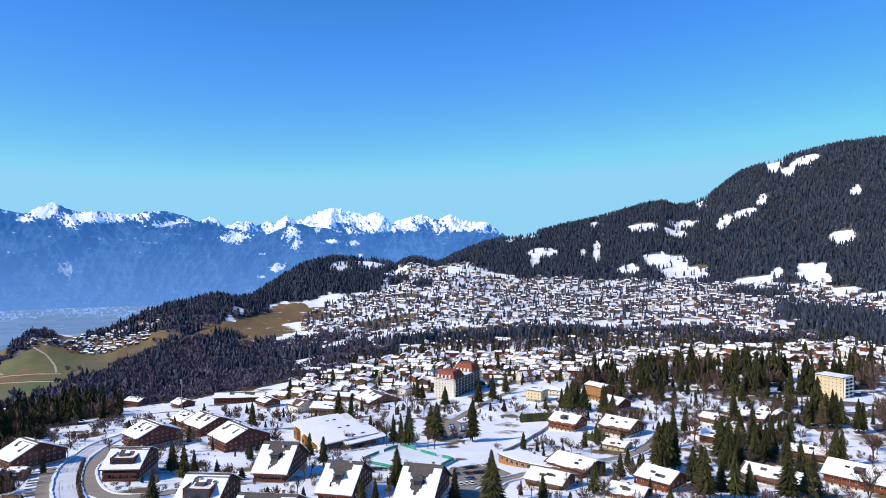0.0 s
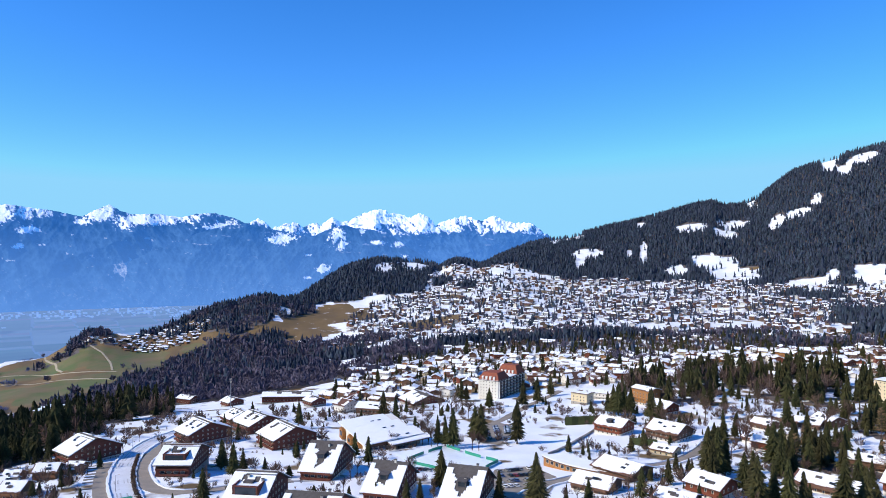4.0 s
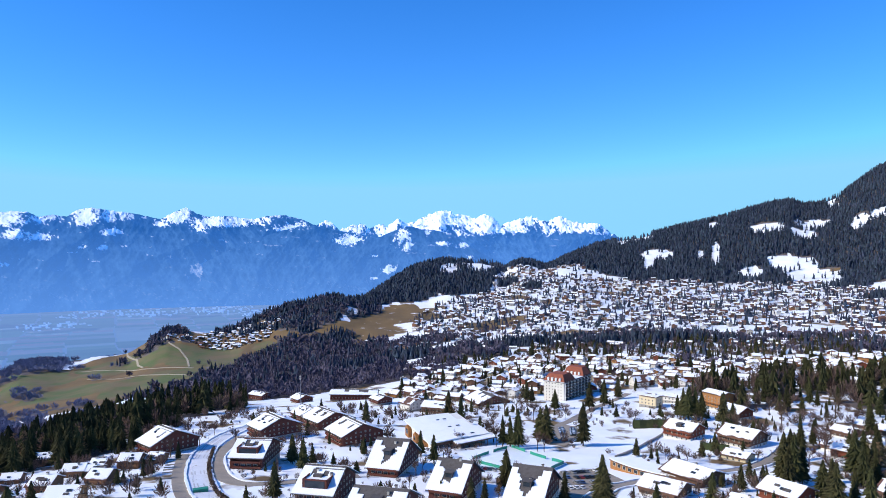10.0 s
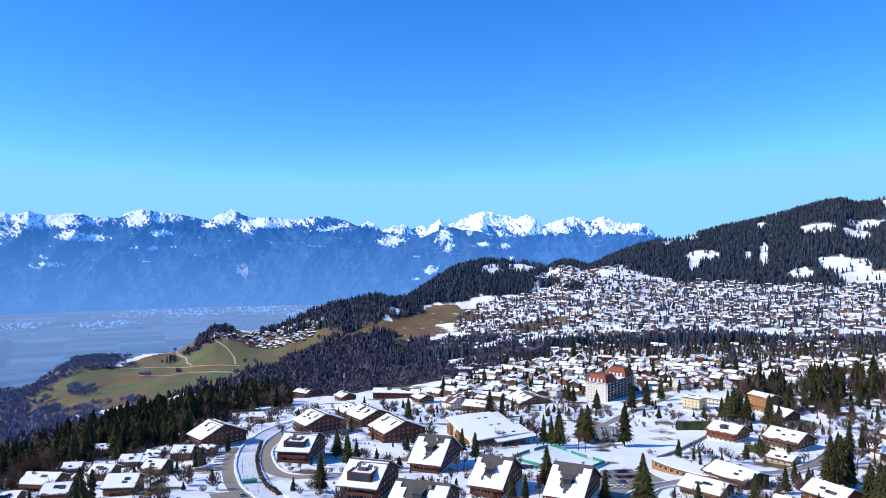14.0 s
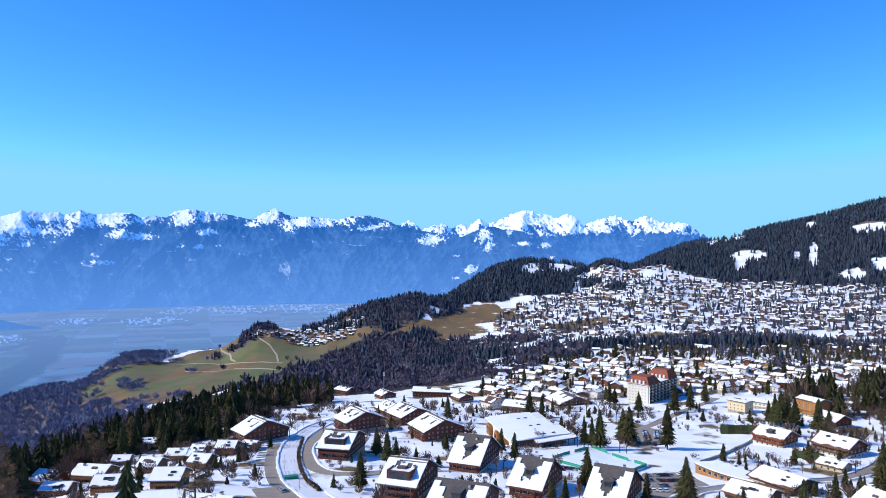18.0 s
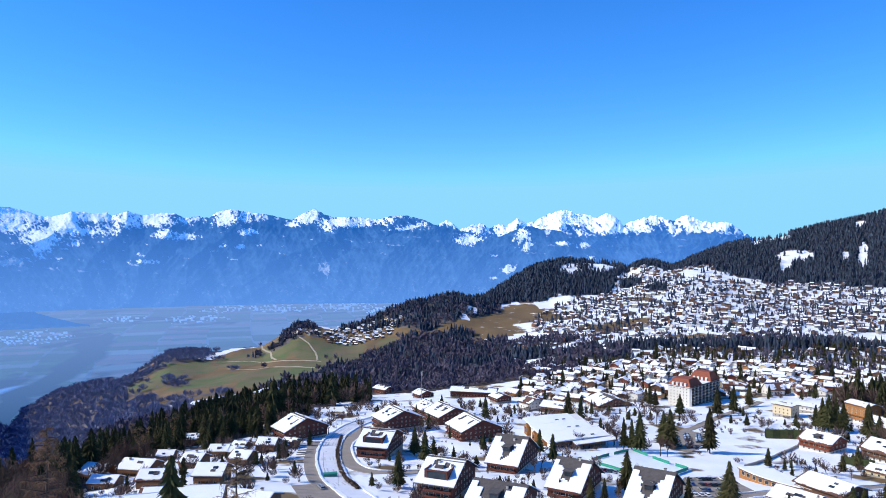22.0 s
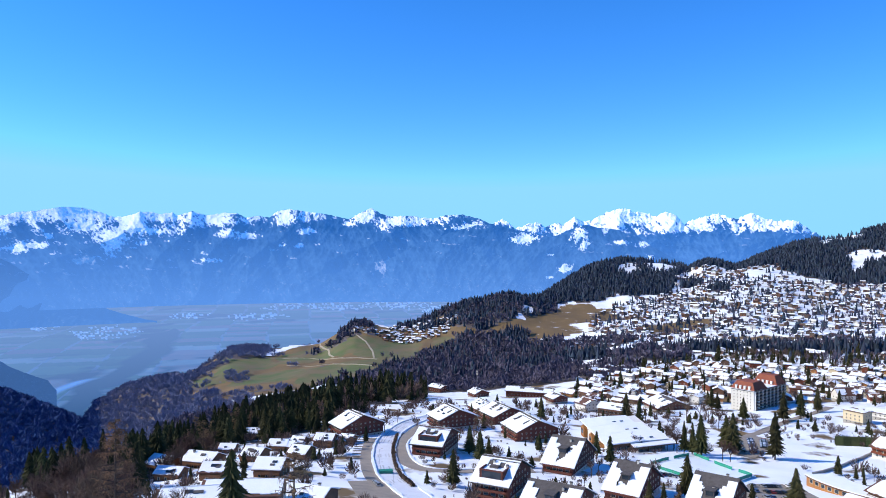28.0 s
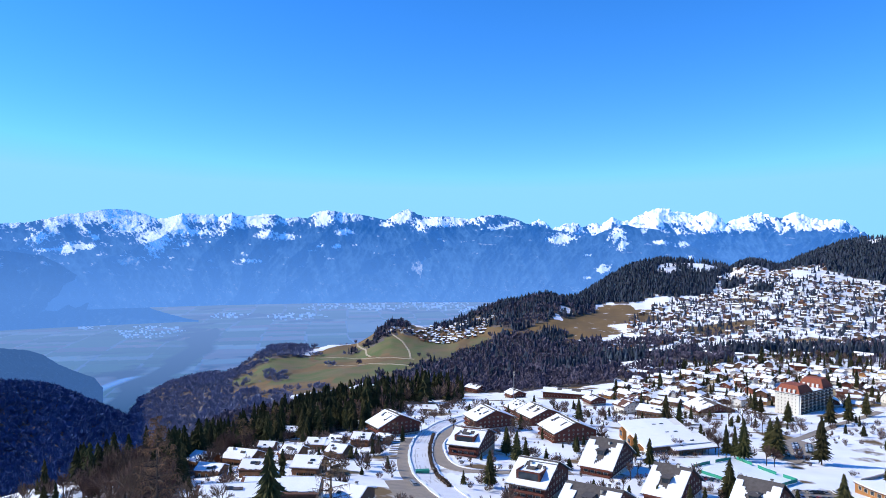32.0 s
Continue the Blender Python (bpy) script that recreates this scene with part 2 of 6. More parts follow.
wn["Background"].inputs[1].default_value = 0.155
sun = new("sun", bpy.data.lights.new("sun", "SUN"))
sun.data.energy, sun.data.angle, sun.data.color = 4.8, radians(0.53), (1.0, 0.93, 0.82)
sun_from = Vector((-math.sin(radians(SUN_AZ)) * math.cos(radians(SUN_ELEV)), math.cos(radians(SUN_AZ)) * math.cos(radians(SUN_ELEV)), math.sin(radians(SUN_ELEV))))
sun.matrix_world = Matrix.Translation((0, 0, 400)) @ sun_from.to_track_quat("Z", "Y").to_matrix().to_4x4()


# ---- materials ----
def mat(name, colour, rough=0.8, other=None, scale=1.0, spread=0.5, bump=0.0, per="", vary=0.0, metal=0.0, spec=0.3):
    """A surface with two scales of mottling between two colours, relief, and differences from piece to piece."""
    m = bpy.data.materials.new(name)
    m.use_nodes = True
    nt = m.node_tree
    nodes, link = nt.nodes, nt.links.new
    bsdf = nodes["Principled BSDF"]
    bsdf.inputs["Roughness"].default_value = rough
    bsdf.inputs["Metallic"].default_value = metal
    bsdf.inputs["Specular IOR Level"].default_value = spec
    other = other or tuple(c * 0.72 for c in colour)
    place = nodes.new("ShaderNodeNewGeometry")
    coarse, fine = nodes.new("ShaderNodeTexNoise"), nodes.new("ShaderNodeTexNoise")
    for n, sc in ((coarse, scale * 0.35), (fine, scale * 3.0)):
        n.inputs["Scale"].default_value, n.inputs["Detail"].default_value = sc, 4.0
        link(place.outputs["Position"], n.inputs["Vector"])
    add = nodes.new("ShaderNodeMath")
    add.operation = "ADD"
    link(coarse.outputs[0], add.inputs[0]), link(fine.outputs[0], add.inputs[1])
    ramp = nodes.new("ShaderNodeMapRange")
    ramp.inputs[1].default_value, ramp.inputs[2].default_value = 1.0 - spread * 0.4, 1.0 + spread * 0.4
    link(add.outputs[0], ramp.inputs[0])
    mix = nodes.new("ShaderNodeMix")
    mix.data_type = "RGBA"
    mix.inputs[6].default_value, mix.inputs[7].default_value = (*colour, 1), (*other, 1)
    link(ramp.outputs[0], mix.inputs[0])
    out = mix.outputs[2]
    if per:
        src = place.outputs["Random Per Island"] if per == "island" else nodes.new("ShaderNodeObjectInfo").outputs["Random"]
        hue = nodes.new("ShaderNodeHueSaturation")
        for which, lo, hi, mul in (("Value", 1 - vary, 1 + vary, 1.0), ("Hue", 0.5 - 0.06 * vary, 0.5 + 0.06 * vary, 7.3)):
            frac = nodes.new("ShaderNodeMath")
            frac.operation = "MULTIPLY"
            frac.inputs[1].default_value = mul
            link(src, frac.inputs[0])
            fr = nodes.new("ShaderNodeMath")
            fr.operation = "FRACT"
            link(frac.outputs[0], fr.inputs[0])
            rng = nodes.new("ShaderNodeMapRange")
            rng.inputs[3].default_value, rng.inputs[4].default_value = lo, hi
            link(fr.outputs[0], rng.inputs[0])
            link(rng.outputs[0], hue.inputs[which])
        link(out, hue.inputs["Color"])
        out = hue.outputs[0]
    link(out, bsdf.inputs["Base Color"])
    if bump:
        b = nodes.new("ShaderNodeBump")
        b.inputs["Strength"].default_value, b.inputs["Distance"].default_value = 0.6, bump
        link(add.outputs[0], b.inputs["Height"])
        link(b.outputs[0], bsdf.inputs["Normal"])
    return m


SNOW = mat("snow", (0.86, 0.88, 0.9), 0.6, (0.76, 0.79, 0.84), 0.25, 0.9, 0.15, spec=0.2)
ROOFSNOW = mat("roof_snow", (0.88, 0.89, 0.9), 0.6, (0.8, 0.82, 0.85), 0.6, 0.9, 0.05, spec=0.2)
SHINGLE = mat("shingle", (0.11, 0.1, 0.095), 0.85, (0.07, 0.06, 0.055), 2.0, 0.7, 0.02)
ROOFTILE = mat("roof_tile", (0.16, 0.075, 0.05), 0.85, (0.11, 0.06, 0.045), 2.0, 0.7, 0.02)
REDTILE = mat("red_tile", (0.30, 0.085, 0.045), 0.8, (0.2, 0.06, 0.035), 2.0, 0.7, 0.02)
DARKWOOD = mat("dark_wood", (0.15, 0.046, 0.03), 0.75, (0.095, 0.03, 0.02), 1.2, 0.8, 0.01)
REDWOOD = mat("red_wood", (0.22, 0.06, 0.03), 0.75, (0.15, 0.042, 0.022), 1.2, 0.8, 0.01)
HONEYWOOD = mat("honey_wood", (0.42, 0.19, 0.06), 0.7, (0.3, 0.13, 0.045), 1.2, 0.8, 0.01)
BROWNWOOD = mat("brown_wood", (0.165, 0.082, 0.05), 0.75, (0.095, 0.053, 0.034), 1.2, 0.8, 0.01)
PLASTER = mat("plaster", (0.72, 0.68, 0.6), 0.9, (0.62, 0.58, 0.5), 0.6, 0.8, 0.01)
CREAM = mat("cream_plaster", (0.68, 0.56, 0.36), 0.9, (0.58, 0.47, 0.3), 0.6, 0.8, 0.01)
STONE = mat("stone_base", (0.4, 0.37, 0.32), 0.9, (0.28, 0.26, 0.23), 1.0, 0.8, 0.03)
GLASS = mat("window_glass", (0.03, 0.04, 0.05), 0.08, (0.02, 0.03, 0.04), 0.5, 0.5, spec=0.6)
PALE = mat("pale_paint", (0.6, 0.53, 0.43), 0.6, (0.5, 0.44, 0.35), 2.0, 0.5)
METAL = mat("grey_metal", (0.35, 0.36, 0.37), 0.4, (0.25, 0.26, 0.27), 2.0, 0.5, metal=0.6)
ASPHALT = mat("asphalt", (0.33, 0.28, 0.225), 0.9, (0.21, 0.18, 0.15), 0.6, 0.9, 0.02)
BARK = mat("bark", (0.085, 0.06, 0.045), 0.95, (0.05, 0.036, 0.028), 3.0, 0.8, 0.03, "object", 0.2)
TWIG = mat("bare_twig", (0.12, 0.072, 0.05), 0.9, (0.08, 0.05, 0.038), 2.0, 0.8, 0, "object", 0.35)
NEEDLE = mat("needles", (0.064, 0.06, 0.02), 0.8, (0.026, 0.028, 0.012), 1.5, 0.9, 0, "object", 0.35, spec=0.15)
# distant needles and twigs, with blue haze mixed into their base colours
HAZENEEDLE = mat("hazed_needles", (0.048, 0.062, 0.088), 0.85, (0.028, 0.038, 0.058), 0.05, 0.9, 0, "island", 0.45, spec=0.1)
HAZETWIG = mat("hazed_twigs", (0.125, 0.108, 0.145), 0.9, (0.08, 0.072, 0.105), 0.05, 0.9, 0, "island", 0.4, spec=0.1)
# twigs of the west slopes, painted bluer still for haze
WESTHAZETWIG = mat("west_hazed_twigs", (0.17, 0.19, 0.3), 0.9, (0.12, 0.138, 0.23), 0.03, 0.9, 0, "island", 0.22, spec=0.1)
FARWALL = mat("weathered_wall", (0.17, 0.115, 0.085), 0.85, (0.11, 0.08, 0.062), 0.4, 0.9, 0, "island", 0.4)
# gorge twigs: the hillside's shade and haze are put into this navy colour
GORGEHAZETWIG = mat("gorge_hazed_twigs", (0.048, 0.09, 0.23), 0.9, (0.036, 0.07, 0.185), 0.01, 0.9, 0, "island", 0.18, spec=0.1)
NEARNEEDLE = mat("wood_needles", (0.058, 0.054, 0.02), 0.85, (0.022, 0.025, 0.013), 0.05, 0.9, 0, "island", 0.4, spec=0.1)
NEARTWIG = mat("wood_twigs", (0.15, 0.1, 0.08), 0.9, (0.095, 0.066, 0.056), 0.05, 0.9, 0, "island", 0.45, spec=0.1)
FENCEGREEN = mat("green_mesh", (0.03, 0.3, 0.2), 0.7, (0.025, 0.22, 0.15), 1.0, 0.6)


def ground_material():
    """Snow with bare grass, green pasture and woodland floor, by the painted cover and frayed by noise."""
    m = bpy.data.materials.new("ground_cover")
    m.use_nodes = True
    nt = m.node_tree
    nodes, link = nt.nodes, nt.links.new
    bsdf = nodes["Principled BSDF"]
    bsdf.inputs["Roughness"].default_value, bsdf.inputs["Specular IOR Level"].default_value = 0.75, 0.2
    geo, cover = nodes.new("ShaderNodeNewGeometry"), nodes.new("ShaderNodeVertexColor")
    cover.layer_name = "cover"
    split = nodes.new("ShaderNodeSeparateColor")
    link(cover.outputs[0], split.inputs[0])

    def noise_at(scale, detail=6.0):
        n = nodes.new("ShaderNodeTexNoise")
        n.inputs["Scale"].default_value, n.inputs["Detail"].default_value = scale, detail
        link(geo.outputs["Position"], n.inputs["Vector"])
        return n.outputs[0]

    def frayed(src, scale, lo, hi, weight):
        mul = nodes.new("ShaderNodeMath")
        mul.operation = "MULTIPLY_ADD"
        mul.inputs[1].default_value = weight
        link(noise_at(scale), mul.inputs[0]), link(src, mul.inputs[2])
        rng = nodes.new("ShaderNodeMapRange")
        rng.inputs[1].default_value, rng.inputs[2].default_value = lo + weight * 0.5, hi + weight * 0.5
        link(mul.outputs[0], rng.inputs[0])
        return rng.outputs[0]

    def two(a, b, scale):
        mx = nodes.new("ShaderNodeMix")
        mx.data_type = "RGBA"
        mx.inputs[6].default_value, mx.inputs[7].default_value = (*a, 1), (*b, 1)
        rng = nodes.new("ShaderNodeMapRange")
        rng.inputs[1].default_value, rng.inputs[2].default_value = 0.35, 0.65
        link(noise_at(scale), rng.inputs[0])
        link(rng.outputs[0], mx.inputs[0])
        return mx.outputs[2]

    def over(base, top, fac):
        mx = nodes.new("ShaderNodeMix")
        mx.data_type = "RGBA"
        link(base, mx.inputs[6]), link(top, mx.inputs[7]), link(fac, mx.inputs[0])
        return mx.outputs[2]

    snow = two((0.87, 0.89, 0.91), (0.76, 0.79, 0.84), 0.03)
    brown = two((0.2, 0.13, 0.055), (0.14, 0.095, 0.045), 0.02)
    green = two((0.095, 0.125, 0.04), (0.17, 0.125, 0.065), 0.018)
    wood = two((0.1, 0.08, 0.075), (0.15, 0.13, 0.125), 0.05)
    col = over(snow, brown, frayed(split.outputs[0], 0.04, 0.45, 0.56, 0.8))
    col = over(col, green, frayed(split.outputs[1], 0.02, 0.45, 0.55, 0.35))
    col = over(col, wood, frayed(split.outputs[2], 0.06, 0.4, 0.6, 0.6))
    link(col, bsdf.inputs["Base Color"])
    b = nodes.new("ShaderNodeBump")
    b.inputs["Strength"].default_value, b.inputs["Distance"].default_value = 0.7, 0.8
    link(noise_at(0.12), b.inputs["Height"]), link(b.outputs[0], bsdf.inputs["Normal"])
    return m


def backdrop_material():
    """Far ranges: snow above, wooded flanks below, fields on the valley floor, with miles of blue haze painted in as
    emission.
    """
    m = bpy.data.materials.new("far_range")
    m.use_nodes = True
    nt = m.node_tree
    bsdf = nt.nodes["Principled BSDF"]
    bsdf.inputs["Roughness"].default_value, bsdf.inputs["Specular IOR Level"].default_value = 0.95, 0.0
    cover, haze_glow = nt.nodes.new("ShaderNodeVertexColor"), nt.nodes.new("ShaderNodeVertexColor")
    cover.layer_name, haze_glow.layer_name = "cover", "haze_glow"
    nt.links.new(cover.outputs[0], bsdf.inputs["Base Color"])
    nt.links.new(haze_glow.outputs[0], bsdf.inputs["Emission Color"])
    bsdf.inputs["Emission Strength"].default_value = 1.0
    return m


GROUND, FARRANGE = ground_material(), backdrop_material()


# ---- mesh helpers ----
def mesh_of(name, verts, faces, mats, slots=None, smooth=False):
    me = bpy.data.meshes.new(name)
    me.from_pydata([tuple(v) for v in verts] if not isinstance(verts, np.ndarray) else verts.tolist(), [], faces if not isinstance(faces, np.ndarray) else faces.tolist())
    for one in mats if isinstance(mats, (list, tuple)) else [mats]:
        me.materials.append(one)
    if slots is not None:
        me.polygons.foreach_set("material_index", np.asarray(slots, np.int32))
    if smooth:
        me.polygons.foreach_set("use_smooth", np.ones(len(me.polygons), bool))
    me.update()
    return me


def part(name, shape, material, parent, label="", slots=None):
    """Links one mesh, from a Shape or ready mesh data, as a child of parent."""
    data = shape if isinstance(shape, bpy.types.Mesh) else mesh_of(name, shape.v, shape.f, material, slots)
    ob = new(name, data)
    ob.parent = parent
    if label:
        tagged(ob, label)
    return ob


class Shape:
    """Collects vertices and faces of one mesh."""

    def __init__(self):
        self.v, self.f, self.s = [], [], []

    def add(self, verts, faces, slot=0):
        n = len(self.v)
        self.v += [tuple(p) for p in verts]
        self.f += [tuple(n + i for i in q) for q in faces]
        self.s += [slot] * len(faces)
        return self

    def box(self, x0, y0, z0, x1, y1, z1, slot=0):
        v = [(x0, y0, z0), (x1, y0, z0), (x1, y1, z0), (x0, y1, z0), (x0, y0, z1), (x1, y0, z1), (x1, y1, z1), (x0, y1, z1)]
        return self.add(v, [(3, 2, 1, 0), (4, 5, 6, 7), (0, 1, 5, 4), (1, 2, 6, 5), (2, 3, 7, 6), (3, 0, 4, 7)], slot)

    def prism(self, loop, axis_from, axis_to, slot=0):
        """A loop of (y, z) pulled along x."""
        n = len(loop)
        v = [(axis_from, y, z) for y, z in loop] + [(axis_to, y, z) for y, z in loop]
        f = [tuple(range(n - 1, -1, -1)), tuple(range(n, 2 * n))] + [(i, (i + 1) % n, n + (i + 1) % n, n + i) for i in range(n)]
        return self.add(v, f, slot)

    def tube(self, a, b, ra, rb, sides=6, slot=0):
        a, b = Vector(a), Vector(b)
        q = (b - a).to_track_quat("Z", "Y")
        v = []
        for p, rad in ((a, ra), (b, rb)):
            v += [tuple(p + q @ Vector((rad * math.cos(2 * math.pi * k / sides), rad * math.sin(2 * math.pi * k / sides), 0))) for k in range(sides)]
        f = [(k, (k + 1) % sides, sides + (k + 1) % sides, sides + k) for k in range(sides)]
        return self.add(v, f + [tuple(range(sides - 1, -1, -1)), tuple(range(sides, 2 * sides))], slot)


def thing(name, label, category, group="", x=0.0, y=0.0, z=None, rz=0.0):
    ob = tagged(new(name), label, category, group)
    ob.empty_display_size = 0.5
    ob.matrix_world = pose(x, y, float(height(x, y)) if z is None else z, 0, 0, rz)
    return ob


# ---- ground: one sheet to the foot of the far ranges ----
def cover_at(x, y):
    """Bare grass, green pasture and woodland floor, 0 to 1 each."""
    r, az = np.hypot(x, y), np.degrees(np.arctan2(-x, y))
    edge = lambda patches, seed: np.clip(inside(patches, x, y, 0.3, seed) * 3 + 0.5, 0, 1)
    brown, green = 0.66 * edge(BROWN, 7), edge(GREEN, 8)
    wood = np.maximum(forest_at(x, y)[0], forest_at(x, y)[1]).astype(float)
    brown = np.maximum(brown, np.clip((inside(VILLAGE, x, y, 0.3, 9) > 0) * (0.38 + 0.32 * waves(x, y, 10, 4, 150.0)), 0, 1))
    low = np.clip((az - 13) / 4, 0, 1) * np.clip((r - 850) / 150, 0, 1)
    brown = np.maximum(brown, low)
    brown = np.where(inside(OPEN_SNOW, x, y, 0.3, 22) > 0, 0.0, brown)
    green = np.where(inside(OPEN_SNOW, x, y, 0.3, 22) > 0, 0.0, green)
    brown = np.where(r < 1250, np.maximum(0.31 + 0.4 * waves(x, y, 11, 5, 70.0) + 0.14 * (inside(TOWN, x, y, 0.2, 6) > 0), 0.9 * wood), brown)
    return np.clip(brown, 0, 1), green, wood


def forest_at(x, y):
    """Two masks over the plan: conifer woods and mixed, leafless woods."""
    r, az = np.hypot(x, y), np.degrees(np.arctan2(-x, y))
    foot = np.interp(az, [-40, -30, -22, -14, -6, 0, 2], [2020, 2060, 2180, 2200, 2280, 2420, 2700]) + 60 * waves(x, y, 21, 4, 300.0)
    behind = np.interp(az, SKY_AZ, SKY_R) + 90
    hill = (r > foot) & (az < 1.0) & (r < behind)
    ridge = (az > 1) & (az < 16.5) & (r > np.interp(az, [1, 4.2, 5.2, 9, 13, 16.5], [2500, 2470, 2090, 2040, 2040, 1980]) + 40 * waves(x, y, 20, 3, 130.0)) & (r < behind)
    spur = (az > 14) & (az < 27) & (r > np.interp(az, [14, 17, 20, 27], [1900, 1780, 1700, 1880])) & (r < behind)
    open_ground = (inside(CLEARINGS, x, y, 0.35, 22) > 0) | (inside(OPEN_SNOW, x, y, 0.3, 22) > 0)
    thin = waves(x, y, 28, 4, 70.0) > np.where(az < -8, 0.02, -0.25)
    con = ((hill | ridge | (spur & (waves(x, y, 27, 3, 120.0) > 0.1))) & ~open_ground) | ((inside(CONIFERS, x, y, 0.55, 23) > 0) & (thin | (r > 1250)))
    far_side = (az > 47) & (az < 62) & (r > 1200) & (r < behind)
    hedgerow = (waves(x, y, 29, 4, 190.0) > 0.44) & (az > 22) & (az < 52) & (r > 1200) & (r < 2050)
    slope = (az > 12.5) & (az < 30) & (r > 930) & (r < np.interp(az, [12.5, 15, 16.5, 22, 30], [1330, 1440, 1680, 1660, 1220]) + 70 * waves(x, y, 26, 3, 160.0))
    gorge = ((az > 44) & (r > 700) & (r < behind) & (waves(x, y, 32, 4, 260.0) > -0.35)) | ((az > 41) & (r > 800) & (r < 1600) & (waves(x, y, 33, 4, 200.0) > -0.15)) | ((az > 29) & (r > 800) & (r < 1180 + 160 * waves(x, y, 30, 3, 240.0)))
    mix = (gorge & (inside(GREEN, x, y, 0.2, 8) < 0.2)) | (((inside(MIXED, x, y, 0.35, 24) > 0) | far_side | spur | slope) & (inside(GREEN, x, y, 0.2, 8) < 0.05)) | hedgerow | (inside(CREST_WOOD, x, y, 0.3, 24) > 0)
    mix = mix & ~open_ground
    mix = mix & ~con & (inside(HAMLET, x, y, 0.2, 9) < 0)
    return con, mix


def polar_sheet(azs, rs, z_of):
    a, r = np.meshgrid(np.radians(azs), rs, indexing="ij")
    x, y = -r * np.sin(a), r * np.cos(a)
    na, nr = a.shape
    verts = np.stack([x, y, z_of(x, y)], -1).reshape(-1, 3)
    i, j = np.meshgrid(np.arange(na - 1), np.arange(nr - 1), indexing="ij")
    k = (i * nr + j).ravel()
    return verts, np.stack([k, k + 1, k + nr + 1, k + nr], 1), x.ravel(), y.ravel()


def paint(me, cols, name="cover"):
    layer = me.color_attributes.new(name, "FLOAT_COLOR", "POINT")
    layer.data.foreach_set("color", np.concatenate([cols, np.ones((len(cols), 1))], 1).astype(np.float32).ravel())


azs = np.concatenate([np.linspace(-180, -43, 110), np.arange(-42, 70, 0.2), np.linspace(70, 180, 90)])
rs = np.concatenate([[0.0, 30, 60], 100 * 1.0143 ** np.arange(0, 266)])
gv, gf, gx, gy = polar_sheet(azs, rs, height)
gm = mesh_of("ground", gv, gf, GROUND, smooth=True)
paint(gm, np.stack(cover_at(gx, gy), -1))
tagged(new("ground", gm), "snow-covered mountain slopes with bare pasture and woodland floor", "ground", kind="structure")


# ---- far ranges beyond the valley ----
def fractal(u, v, seed, octaves=5):
    """Ridged unevenness over two coordinates, 0 to 1."""
    rng = np.random.RandomState(seed)
    total, amp, norm, f = 0.0, 1.0, 0.0, 1.0
    for o in range(octaves):
        p = rng.uniform(0, 6.28, 6)
        s = np.sin(f * u + p[0] + 0.9 * np.sin(0.7 * f * v + p[1])) + 0.6 * np.sin(1.7 * f * u - 0.8 * f * v + p[2]) + 0.5 * np.sin(0.6 * f * u + 1.3 * f * v + p[3])
        total = total + amp * (1 - np.abs(s) / 1.3)
        norm, amp, f = norm + amp, amp * 0.55, f * 2.03
    return total / norm


def painted_haze(a, el):
    """Distance haze to paint on far ground: emission, deeper blue high up, paler towards the valley and the west; and
    the share of base colour kept.
    """
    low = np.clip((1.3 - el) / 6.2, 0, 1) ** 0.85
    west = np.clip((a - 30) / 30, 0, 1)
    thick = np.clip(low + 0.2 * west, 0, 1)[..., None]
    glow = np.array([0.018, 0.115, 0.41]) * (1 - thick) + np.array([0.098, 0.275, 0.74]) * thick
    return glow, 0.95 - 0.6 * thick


def far_sheet(name, a, r, el, albedo, label, category, thin=1.0, haze=None):
    ar = np.radians(a)
    na, nv = a.shape
    i, j = np.meshgrid(np.arange(na - 1), np.arange(nv - 1), indexing="ij")
    k = (i * nv + j).ravel()
    pts = np.stack([-r * np.sin(ar), r * np.cos(ar), EYE + r * np.tan(np.radians(el))], -1).reshape(-1, 3)
    me = mesh_of(name, pts, np.stack([k, k + 1, k + nv + 1, k + nv], 1), FARRANGE, smooth=True)
    glow, through_air = haze or painted_haze(a, el)
    # haze painted in: it dims the base colour and is added as emission
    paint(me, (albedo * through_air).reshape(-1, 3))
    paint(me, (glow * thin).reshape(-1, 3), "haze_glow")
    return tagged(new(name, me), label, category, kind="structure")


